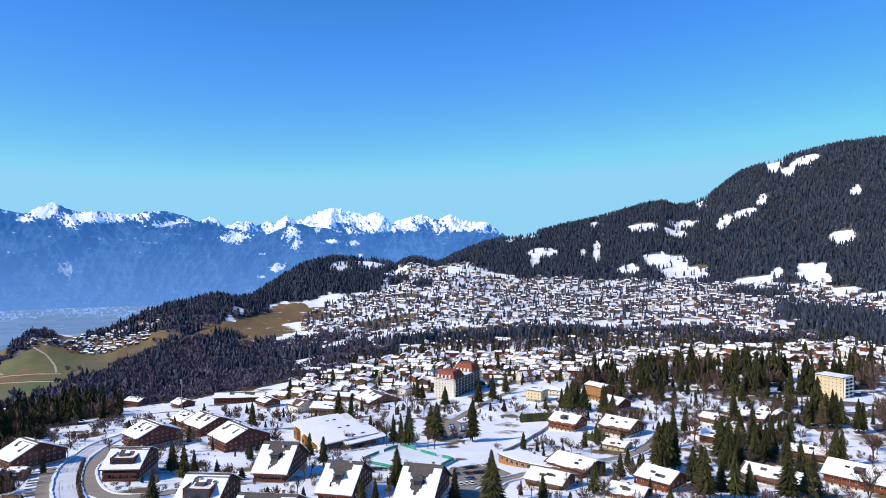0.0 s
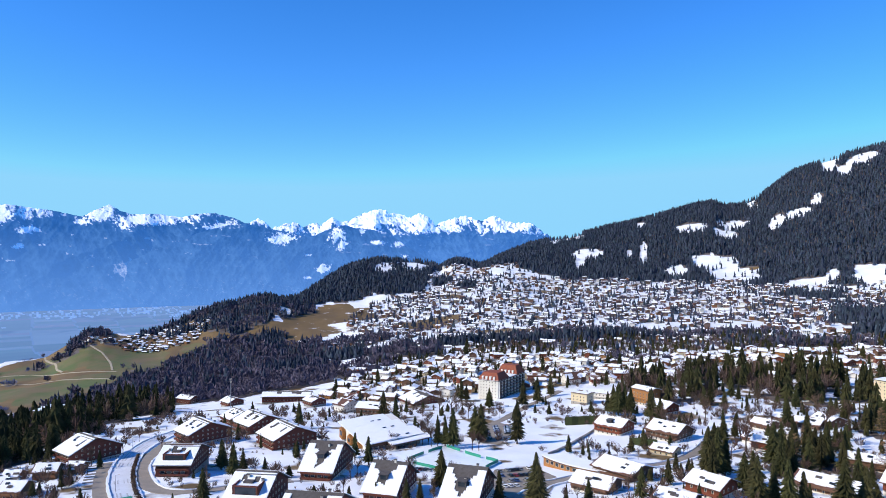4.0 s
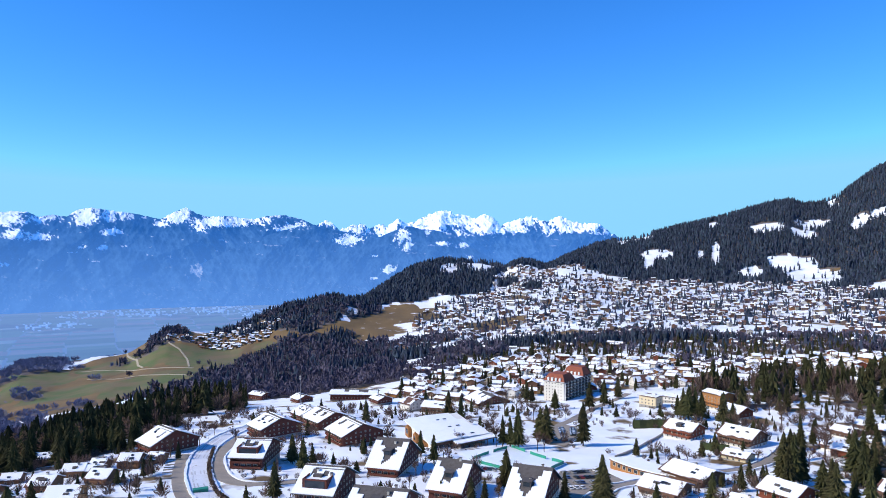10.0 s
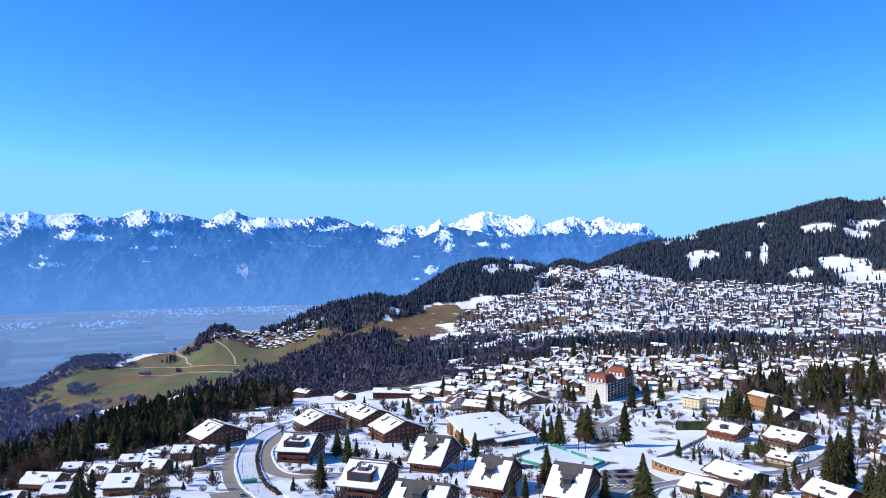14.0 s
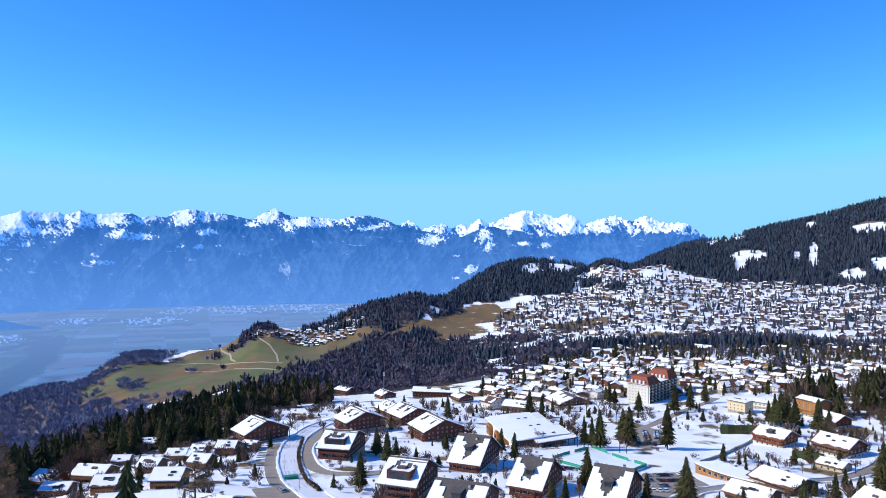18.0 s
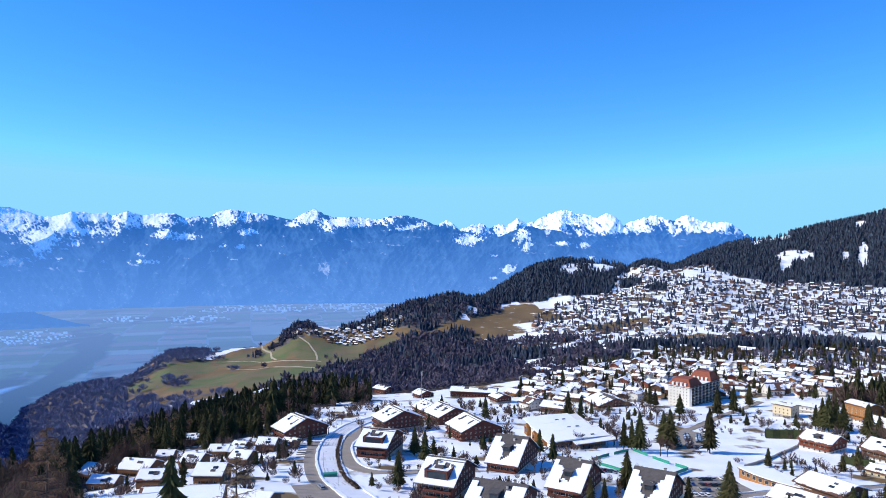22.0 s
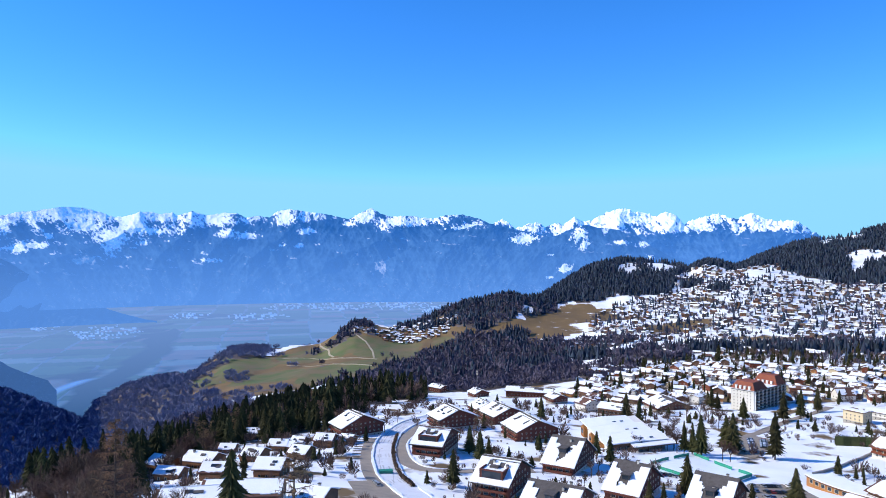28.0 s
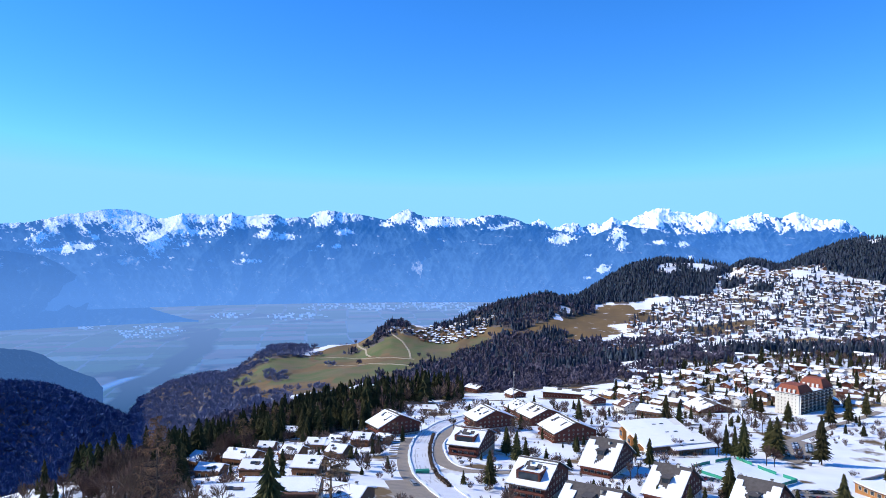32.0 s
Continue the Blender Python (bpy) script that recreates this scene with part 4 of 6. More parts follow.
def joined_windows(parent, places, data):
    """Windows too small to pick apart, as one part."""
    vs = np.array([v.co[:] for v in data.vertices])
    fs, slots = [tuple(q.vertices) for q in data.polygons], [q.material_index for q in data.polygons]
    sh = Shape()
    for x, y, z, turn in places:
        c, s = math.cos(radians(turn)), math.sin(radians(turn))
        n = len(sh.v)
        sh.v += [(x + a * c - b * s, y + a * s + b * c, z + h) for a, b, h in vs]
        sh.f += [tuple(n + i for i in q) for q in fs]
        sh.s += slots
    if places:
        tagged(part("windows", mesh_of("windows", sh.v, sh.f, list(data.materials), sh.s), None, parent), kind="stuff")


def snow_sheet(L, slope, pitch, ridge, side, thick, hole=None, nu=1, nv=1):
    """A layer of snow over one roof slope, with the cells left out where hole(u, v) says that it slid off."""
    c, s = math.cos(pitch), math.sin(pitch)
    keep = [[not (hole and hole((i + 0.5) / nu, (j + 0.5) / nv)) for j in range(nv)] for i in range(nu)]
    sh = Shape()

    def at(i, j, up):
        x, v = -L / 2 + L * i / nu, slope * j / nv
        return (x, side * (v * c + up * s), ridge - v * s + up * c)

    for i in range(nu):
        for j in range(nv):
            if not keep[i][j]:
                continue
            q = [at(i, j, thick), at(i + 1, j, thick), at(i + 1, j + 1, thick), at(i, j + 1, thick)]
            low = [at(i, j, 0.0), at(i + 1, j, 0.0), at(i + 1, j + 1, 0.0), at(i, j + 1, 0.0)]
            sh.add(q, [(0, 1, 2, 3) if side > 0 else (3, 2, 1, 0)])
            for k, (di, dj) in enumerate(((0, -1), (1, 0), (0, 1), (-1, 0))):
                a, b = i + di, j + dj
                if not (0 <= a < nu and 0 <= b < nv and keep[a][b]):
                    m = (k + 1) % 4
                    sh.add([q[k], q[m], low[m], low[k]], [(0, 1, 2, 3)])
    return sh


def gabled(name, label, x, y, rz, L, d, eave, pitch, wall_mat, base_mat, roof_mat, group="", bare=0.0, balconies=True, windows=2, dormers=0, terrace=False, seed=0, category="chalet"):
    """A house with its ridge along its own x: walls, storeys, windows, balconies, overhanging roof and snow."""
    rng = random.Random(seed + int(x * 7 + y * 3))
    TAKEN.append((x, y, 0.5 * max(L, d) + 2))
    home = thing(name, label, category, group, x, y, None, rz)
    p = radians(pitch)
    ridge = eave + d / 2 * math.tan(p)
    base = 2.6 if eave > 5 else 1.0
    over = 1.3 if d > 14 else 0.9
    part("base_wall", Shape().box(-L / 2 + 0.06, -d / 2 + 0.06, -6, L / 2 - 0.06, d / 2 - 0.06, base), base_mat, home)
    part("wall", Shape().prism([(-d / 2, base - 0.05), (d / 2, base - 0.05), (d / 2, eave), (0, ridge), (-d / 2, eave)], -L / 2, L / 2), wall_mat, home)
    slope = (d / 2 + over) / math.cos(p)
    roof = Shape()
    for side in (1, -1):
        lo = ridge - slope * math.sin(p)
        e = side * slope * math.cos(p)
        q = [(0, ridge + 0.02), (e, lo + 0.02), (e, lo + 0.34), (0, ridge + 0.34)]
        roof.prism(q if side > 0 else q[::-1], -L / 2 - over, L / 2 + over)
    roof_ob = part("roof", roof, roof_mat, home)
    far, places, joined = math.hypot(x, y) > 620, [], Shape()
    for side in (-1, 1):
        fray = [rng.uniform(-0.1, 0.1) for k in range(40)]
        wave = lambda q: fray[int(q * 12)] * (1 - q * 12 % 1) + fray[int(q * 12) + 1] * (q * 12 % 1)
        hole = None
        if bare and side < 0:
            u0 = rng.uniform(0.42, 0.58)
            hole = lambda u, v: v < 0.12 or (abs(u - u0) < bare * (1.15 - v) + 0.6 * wave(v) and v < 0.78 + 1.5 * wave(u)) or (v < 0.3 and abs(u - u0) < bare * 1.3)
        elif bare:
            hole = lambda u, v: v < 0.2
        elif windows > 1:
            a, b = rng.uniform(0.2, 0.4), rng.uniform(0.6, 0.8)
            hole = lambda u, v: v < 0.07 or (abs(u - a) < 0.07 and 0.18 < v < 0.42 + wave(u)) or (abs(u - b) < 0.06 and 0.22 < v < 0.5 + wave(u)) or (0.12 < v < 0.17 and u > 0.3)
        elif far and rng.random() < 0.22:
            a = rng.uniform(0.25, 0.75)
            hole = lambda u, v: v < 0.3 + wave(u) * 2 or abs(u - a) < 0.22 + wave(v) or v > 0.9
        elif rng.random() < 0.5:
            hole = lambda u, v: v > 0.93 + wave(u) * 0.8 or u < 0.03 or v < 0.04
        n = (10 if far else 24) if hole else 1
        sheet = snow_sheet(L + 2 * over - 0.3, slope - 0.15, p, ridge + 0.345, side, rng.uniform(0.25, 0.45), hole, n, n)
        if far:
            joined.add(sheet.v, sheet.f)
        else:
            part("roof_snow", sheet, ROOFSNOW, roof_ob)
    if far:
        part("roof_snow", joined, ROOFSNOW, roof_ob)
    if not far and not terrace and not bare:
        c, sn = math.cos(p), math.sin(p)
        for k in range(rng.choice([1, 2, 2, 3])):
            u, v = rng.uniform(-0.36, 0.24) * L, slope * rng.uniform(0.22, 0.58)
            w, h = rng.uniform(1.4, 3.4), rng.uniform(1.0, 1.6)
            lid = Shape()
            q = [(u + du, -(vv * c + up * sn), ridge + 0.345 - vv * sn + up * c) for up in (0.0, 0.75) for du, vv in ((0, v), (w, v), (w, v + h), (0, v + h))]
            lid.add(q, [(4, 5, 6, 7), (0, 1, 5, 4), (1, 2, 6, 5), (2, 3, 7, 6), (3, 0, 4, 7)])
            part("skylight", lid, GLASS if rng.random() < 0.5 else SHINGLE, roof_ob)
    rows = int((ridge - 1.6) / 2.75) if windows else 0
    data = WINDOW if windows > 1 else SMALL_WINDOW

    def window_at(which, *where):
        places.append(where) if far else put_window(home, which, *where)

    for face, span in ((1, d), (-1, d)):
        for k in range(rows):
            z = 0.95 + 2.75 * k
            step = 3.3 if windows > 1 else 3.9
            n = int((span - 2.4) / step)
            for i in range(n):
                yy = (i - (n - 1) / 2) * step
                if ridge - abs(yy) * math.tan(p) > z + 2.1 and (face > 0 or k == 1):
                    window_at(data, face * L / 2, yy, z, 90 * face)
    for k in range(max(1, int(eave / 2.75)) if windows else 0):
        z, n = 0.95 + 2.75 * k, int((L - 1.8) / 3.4)
        for i in range(n):
            window_at(WIDE_WINDOW if windows > 1 else data, (i - (n - 1) / 2) * 3.4, -d / 2, z - 0.2, 0)
    joined_windows(home, places, data)
    if balconies:
        for k in range(1, max(2, int((eave + 0.6) / 2.75) + 1)):
            z = 2.75 * k - 0.1
            if z > eave - 0.9:
                break
            b = Shape().box(-L / 2 + 0.3, -d / 2 - 1.3, z - 0.18, L / 2 - 0.3, -d / 2 + 0.05, z)
            bal = part("balcony", b, wall_mat, home)
            if far and k > 1:
                break
            r = Shape().box(-L / 2 + 0.3, -d / 2 - 1.34, z + 0.12, L / 2 - 0.3, -d / 2 - 1.26, z + 0.95)
            r.box(-L / 2 + 0.3, -d / 2 - 1.28, z + 0.12, -L / 2 + 0.38, -d / 2, z + 0.95).box(L / 2 - 0.38, -d / 2 - 1.28, z + 0.12, L / 2 - 0.3, -d / 2, z + 0.95)
            for i in range(int(L / 4) + 1):
                px = -L / 2 + 0.4 + i * (L - 0.9) / max(1, int(L / 4))
                r.box(px - 0.07, -d / 2 - 1.36, z, px + 0.07, -d / 2 - 1.24, z + 1.05)
            part("railing", r, wall_mat, bal)
    for k in range(2 if d > 20 else 1):
        cx, cy = rng.uniform(-0.3, 0.3) * L, rng.uniform(-0.25, 0.25) * d
        top = ridge - abs(cy) * math.tan(p)
        ch = part("chimney", Shape().box(cx - 0.45, cy - 0.45, top - 1, cx + 0.45, cy + 0.45, top + 1.5), PLASTER if rng.random() < 0.5 else STONE, home)
        far or part("chimney_cap", Shape().box(cx - 0.6, cy - 0.6, top + 1.5, cx + 0.6, cy + 0.6, top + 1.65), SHINGLE, ch)
    for k in range(dormers):
        cx, v = (k - (dormers - 1) / 2) * L / (dormers + 0.5), 0.42 + 0.08 * rng.random()
        yy, zz = -v * slope * math.cos(p), ridge - v * slope * math.sin(p)
        dm = part("dormer", Shape().box(cx - 1.8, yy - 2.4, zz - 1.5, cx + 1.8, yy + 4.0, zz + 1.6), roof_mat, home)
        part("dormer_roof", Shape().box(cx - 2.2, yy - 2.9, zz + 1.6, cx + 2.2, yy + 4.4, zz + 1.85), SHINGLE, dm)
        part("dormer_window", Shape().box(cx - 1.4, yy - 2.46, zz - 0.5, cx + 1.4, yy - 2.38, zz + 1.2), GLASS, dm)
    if terrace:
        yy, zz = -0.45 * slope * math.cos(p), ridge - 0.45 * slope * math.sin(p)
        w = L * 0.34
        rim = Shape()
        for a in ((-w, -5.5, -w + 0.5, 6.0), (w - 0.5, -5.5, w, 6.0), (-w, -5.5, w, -5.0)):
            rim.box(a[0], yy + a[1], zz - 3.2, a[2], yy + a[3], zz + 1.5)
        box = part("roof_terrace", rim, DARKWOOD, home)
        part("terrace_floor", Shape().box(-w + 0.5, yy - 5.0, zz - 0.9, w - 0.5, yy + 5.4, zz + 0.9), ROOFSNOW, box)
        part("terrace_wall", Shape().box(-w, yy + 5.4, zz - 2, w, yy + 6.0, zz + 3.1), DARKWOOD, box)
        part("terrace_hatch", Shape().box(-w * 0.5, yy - 1, zz + 0.9, w * 0.2, yy + 1.5, zz + 1.8), SHINGLE, box)
        part("terrace_glazing", Shape().box(-w * 0.8, yy - 5.6, zz - 1.9, w * 0.8, yy - 5.52, zz + 0.9), GLASS, box)
    return home


def dark_chalet(x, y, rz, L, d, eave, pitch, **more):
    label = "large dark red-brown timber apartment chalet under a snowy roof"
    if more.get("bare"):
        label = "large dark timber apartment chalet, snow half slid off its roof"
    if more.get("terrace"):
        label = "large dark timber apartment chalet with a sunken roof terrace"
    return gabled("apartment_chalet", label, x, y, rz, L, d, eave, pitch, DARKWOOD, PLASTER if more.get("bare") else STONE, SHINGLE, "large apartment chalets", **more)


def red_house(x, y, rz, L, d, eave, pitch):
    return gabled("chalet", "red-brown wooden chalet with balconies and a snowy roof", x, y, rz, L, d, eave, pitch, REDWOOD, PLASTER, ROOFTILE, "village chalets", windows=1, dormers=1 if L > 18 else 0)


def brown_house(x, y, rz, L, d, eave, pitch):
    return gabled("chalet", "weathered brown wooden chalet under a thick snowy roof", x, y, rz, L, d, eave, pitch, BROWNWOOD, PLASTER, ROOFTILE, "village chalets", windows=1)


def honey_house(x, y, rz, L, d, eave, pitch):
    return gabled("chalet", "honey-coloured new timber chalet with long balconies", x, y, rz, L, d, eave, pitch, HONEYWOOD, PLASTER, ROOFTILE, "village chalets", windows=1)


def pale_house(x, y, rz, L, d, eave, pitch):
    return gabled("house", "pale rendered house with a snow-covered roof", x, y, rz, L, d, eave, pitch, PLASTER, STONE, ROOFTILE, "village houses", windows=1, balconies=False, category="house")


def cream_house(x, y, rz, L, d, eave, pitch):
    return gabled("house", "cream rendered house with a snow-covered roof", x, y, rz, L, d, eave, pitch, CREAM, STONE, ROOFTILE, "village houses", windows=1, balconies=False, category="house")


def small_chalet(x, y, rz, L, d, eave, pitch):
    return gabled("holiday_chalet", "small brown wooden holiday chalet with a snowy roof", x, y, rz, L, d, eave, pitch, HUTWOOD, BROWNWOOD, ROOFTILE, "holiday chalets", windows=1)


# ---- kinds of tree ----
def spruce_kind(rng, tiers, points, tall, wide, label):
    root = tagged(new("spruce"), label, "tree", "spruces")
    trunk = Shape().tube((0, 0, -1.5), (0, 0, tall * 0.5), 0.42, 0.22, 7).tube((0, 0, tall * 0.5), (0, 0, tall * 0.97), 0.22, 0.03, 5)
    part("trunk", trunk, BARK, root)
    v, f = conifer_tiers(rng, tiers, points, tall, wide)
    tagged(part("crown", mesh_of("crown", v, f, NEEDLE), NEEDLE, root), kind="stuff")
    return root


def branches(rng, s, a, way, length, rad, depth):
    """Forking boughs."""
    b = a + way * length
    s.tube(a, b, rad, rad * 0.62, 5 if depth > 1 else 3)
    if depth == 0:
        return
    for k in range(rng.randint(4, 6)):
        turn = Vector(rng.normal(0, 1, 3))
        w = (way + turn.normalized() * rng.uniform(0.45, 0.85) + Vector((0, 0, 0.12))).normalized()
        branches(rng, s, a.lerp(b, rng.uniform(0.45, 1.0)), w, length * rng.uniform(0.5, 0.75), rad * 0.62, depth - 1)


def bare_kind(rng, tall, label, depth=3, name="leafless_tree"):
    root = tagged(new(name), label, "tree", "leafless trees")
    part("trunk", Shape().tube((0, 0, -1.5), (0, 0, tall * 0.42), 0.3, 0.2, 7), BARK, root)
    s = Shape()
    for k in range(6):
        a = Vector((0, 0, tall * rng.uniform(0.22, 0.42)))
        w = Vector((rng.normal(0, 0.5), rng.normal(0, 0.5), 1.0)).normalized()
        branches(rng, s, a, w, tall * rng.uniform(0.22, 0.34), 0.13, depth)
    tagged(part("crown", s, TWIG, root), kind="stuff")
    return root


def larch_kind(rng, tall):
    root = tagged(new("larch"), "tall leafless larch with drooping russet twigs", "tree", "larches")
    part("trunk", Shape().tube((0, 0, -1.5), (0, 0, tall), 0.4, 0.04, 8), BARK, root)
    boughs, twigs = Shape(), Shape()
    for k in range(90):
        q = rng.uniform(0.2, 0.98)
        a = rng.uniform(0, 6.28)
        ln = (1 - q) ** 0.7 * tall * 0.27 + 0.5
        p0 = Vector((0, 0, q * tall))
        p1 = p0 + Vector((math.cos(a) * ln, math.sin(a) * ln, ln * rng.uniform(0.0, 0.35)))
        boughs.tube(p0, p1, 0.085, 0.025, 4)
        for j in range(15):
            c = p0.lerp(p1, rng.uniform(0.2, 1.0))
            dn = Vector((rng.normal(0, 0.5), rng.normal(0, 0.5), -rng.uniform(0.2, 1.0))).normalized() * rng.uniform(0.5, 1.5)
            twigs.tube(c, c + dn, 0.035, 0.015, 3)
    tagged(part("bough", boughs, BARK, root), kind="stuff")
    tagged(part("crown", twigs, LARCHTWIG, root), kind="stuff")
    return root


LARCHTWIG = mat("larch_twig", (0.3, 0.175, 0.09), 0.9, (0.2, 0.115, 0.06), 2.0, 0.8, 0, "object", 0.25)
BUSHLEAF = mat("hedge_leaf", (0.055, 0.065, 0.02), 0.8, (0.03, 0.04, 0.014), 1.5, 0.9, 0, "island", 0.4)
trng = np.random.RandomState(77)
SPRUCES = [spruce_kind(trng, 27 + 2 * k, 9 + k % 3, 24.0, w, "dark green spruce with drooping boughs on snowy ground") for k, w in enumerate((5.4, 4.8, 6.2, 4.4, 5.8))]
BARES = [bare_kind(trng, 14.0, "leafless brown deciduous tree with a fine twiggy crown") for k in range(4)]
LARCHES = [larch_kind(trng, 22.0) for k in range(2)]
STORE = {}


def plant(x, y, h, kind="s"):
    """Sets one tree of height h. The first of each kind is moved into place, the others are copies."""
    kinds, tall = {"s": (SPRUCES, 24.0), "b": (BARES, 14.0), "l": (LARCHES, 22.0)}[kind]
    k = int(abs(x * 13 + y * 7)) % len(kinds)
    q = h / tall
    m = Matrix.LocRotScale((x, y, float(height(x, y)) - 0.2), Euler((0, 0, (x * 1.7 + y) % 6.28)), (q * (0.9 + 0.25 * ((x * 0.37 + y * 0.73) % 1)),) * 2 + (q,))
    ob = kinds[k]
    if (kind, k) in STORE:
        return copy_thing(ob, m @ Matrix.Diagonal((1 / ob.scale[0], 1 / ob.scale[1], 1 / ob.scale[2], 1)))
    STORE[(kind, k)] = True
    ob.matrix_basis = m
    ob.scale = m.to_scale()
    return ob


# ---- the chalets of the near slopes, one by one: place, turn, ridge length, depth, eaves, roof pitch ----
dark_chalet(-235, 399, -33, 18, 30, 8.5, 24)
dark_chalet(-159, 357, 4, 17, 30, 8, 22, terrace=True)
dark_chalet(-188, 453, -42, 20, 29, 8.5, 22)
dark_chalet(-195, 540, -44, 16, 22, 7, 22)
dark_chalet(-127, 438, -48, 24, 29, 8.5, 23)
dark_chalet(-167, 502, -42, 24, 28, 8.5, 21)
dark_chalet(-95, 284, -4, 16, 28, 8.5, 27, terrace=True)
dark_chalet(-82, 356, -7, 16, 34, 6.5, 31, bare=0.24, dormers=1)
dark_chalet(-43, 311, -12, 14.5, 30, 6.5, 31, bare=0.24, dormers=1)
dark_chalet(-8, 299, -14, 15, 31, 6.5, 31, bare=0.24, dormers=1)
dark_chalet(-64, 257, -6, 20, 28, 6.5, 26, bare=0.24, dormers=1)
dark_chalet(-214, 739, 6, 50, 20, 8, 18)
dark_chalet(-169, 678, -46, 16, 16, 6, 22)
pale_house(-126, 620, -38, 14, 17, 8, 22)
brown_house(-101, 608, -11, 22, 18, 7, 20)
dark_chalet(-63, 678, -57, 30, 34, 4, 20)
dark_chalet(-274, 738, -40, 16, 18, 6, 22)
honey_house(-172, 748, -17, 14, 14, 5, 24)
brown_house(-98, 697, -12, 14, 12, 6, 24)
cream_house(85, 632, -38, 16, 12, 10, 4)
pale_house(107, 658, -29, 22, 14, 6, 10)
honey_house(137, 614, -53, 20, 14, 13, 15)
red_house(139, 563, -54, 18, 16, 6, 25)
pale_house(91, 767, 30, 18, 11, 7, 48)
red_house(87, 486, -40, 20, 18, 6.5, 24)
brown_house(119, 466, -44, 22, 20, 6.5, 24)
cream_house(105, 420, -39, 14, 12, 3, 18)
brown_house(69, 361, -46, 23, 19, 5, 18)
brown_house(51, 330, -34, 18, 16, 4, 20)
red_house(101, 322, -47, 16, 16, 6, 22)
brown_house(81, 304, -35, 16, 14, 3, 18)
brown_house(189, 490, -51, 14, 12, 4, 22)
brown_house(221, 496, -44, 18, 14, 4, 20)
brown_house(235, 499, -65, 16, 14, 5, 20)
cream_house(195, 457, -43, 16, 12, 4, 20)
red_house(168, 429, -41, 16, 12, 5, 20)
brown_house(203, 390, -38, 22, 12, 5, 20)
red_house(198, 329, -46, 28, 20, 6, 24)
brown_house(159, 335, -45, 26, 16, 4, 20)
brown_house(167, 452, -40, 10, 9, 3, 20)
brown_house(212, 517, -52, 12, 10, 3, 20)
honey_house(392, 940, -53, 24, 18, 8, 15)
red_house(421, 860, -61, 24, 18, 7, 18)
honey_house(277, 948, -46, 20, 16, 8, 15)
pale_house(299, 762, -41, 18, 14, 6, 15)
small_chalet(-248, 332, 19, 10, 10.3, 3.6, 24)
small_chalet(-228, 350, 13, 11, 11.5, 4.9, 24)
small_chalet(-231, 288, 9, 10, 12.6, 3.9, 24)
small_chalet(-214, 305, 5, 10, 12.6, 3.9, 24)
small_chalet(-256, 278, 8, 16, 13.8, 3.9, 24)
small_chalet(-278, 323, 21, 9, 9.2, 3.0, 24)
small_chalet(-194, 253, 17, 12, 13.8, 4.4, 24)
small_chalet(-217, 242, 22, 10, 11.5, 4.4, 24)
small_chalet(-220, 359, -9, 7, 8.0, 3.0, 24)
small_chalet(-246, 349, 5, 8, 8.0, 3.4, 24)
brown_house(-156, 187, 26, 26, 14, 5, 22)
brown_house(-143, 207, 5, 16, 14, 4, 20)
brown_house(-168, 176, 34, 22, 14, 4, 20)
brown_house(-313, 393, 19, 14, 12, 5, 20)
brown_house(-560, 640, 21, 16, 12, 5, 20)
brown_house(-585, 600, 13, 16, 12, 5, 20)
dark_chalet(-480, 760, 2, 24, 18, 15, 12)
dark_chalet(-372, 850, -22, 22, 16, 8, 20)
small_chalet(-302, 285, 2, 16, 13.8, 3.6, 24)
small_chalet(-275, 271, 0, 14, 13.8, 3.6, 24)
small_chalet(-243, 242, 15, 12, 9.2, 3.4, 24)
small_chalet(-397, 282, 35, 12, 10, 4, 22)
small_chalet(-1192, 742, 28, 10, 10, 3, 22)
small_chalet(-165, 219, 17, 7, 8.0, 3.0, 24)
small_chalet(-238, 334, 15, 7, 8.0, 3.0, 24)
small_chalet(-221, 364, 1, 8, 8, 3, 22)
brown_house(-271, 463, -10, 12, 10, 4, 20)


# ---- single trees of the near slopes ----
plant(19, 447, 28, 's')
plant(-141, 364, 17, 's')
plant(-127, 343, 18, 's')
plant(-127, 357, 13, 's')
plant(-201, 421, 13, 'b')
plant(-157, 421, 20, 'l')
plant(-117, 281, 17, 's')
plant(-117, 362, 7, 's')
plant(-108, 392, 11, 's')
plant(-139, 510, 21, 's')
plant(-76, 399, 15, 's')
plant(-65, 380, 16, 's')
plant(-66, 352, 10, 'b')
plant(-67, 339, 11, 'b')
plant(-64, 308, 9, 'b')
plant(-21, 320, 19, 's')
plant(-16, 334, 13, 'b')
plant(-48, 299, 9, 's')
plant(-34, 293, 12, 's')
plant(-28, 290, 12, 's')
plant(-23, 301, 10, 'l')
plant(-35, 437, 15, 'b')
plant(-31, 438, 20, 's')
plant(-26, 437, 18, 's')
plant(-21, 430, 25, 's')
plant(-38, 454, 13, 'b')
plant(-43, 461, 15, 'b')
plant(-8, 464, 23, 's')
plant(-4, 458, 25, 's')
plant(-9, 424, 14, 'b')
plant(-5, 424, 11, 'b')
plant(-70, 604, 14, 's')
plant(-85, 570, 24, 's')
plant(-80, 566, 19, 'l')
plant(-70, 533, 22, 's')
plant(-25, 683, 22, 's')
plant(-20, 682, 17, 's')
plant(-170, 779, 20, 's')
plant(32, 627, 25, 's')
plant(46, 645, 25, 's')
plant(62, 688, 22, 's')
plant(2, 629, 19, 's')
plant(100, 562, 24, 's')
plant(103, 556, 27, 's')
plant(108, 557, 25, 's')
plant(112, 554, 22, 's')
plant(97, 570, 18, 's')
plant(123, 533, 25, 's')
plant(20, 287, 24, 's')
plant(21, 283, 20, 's')
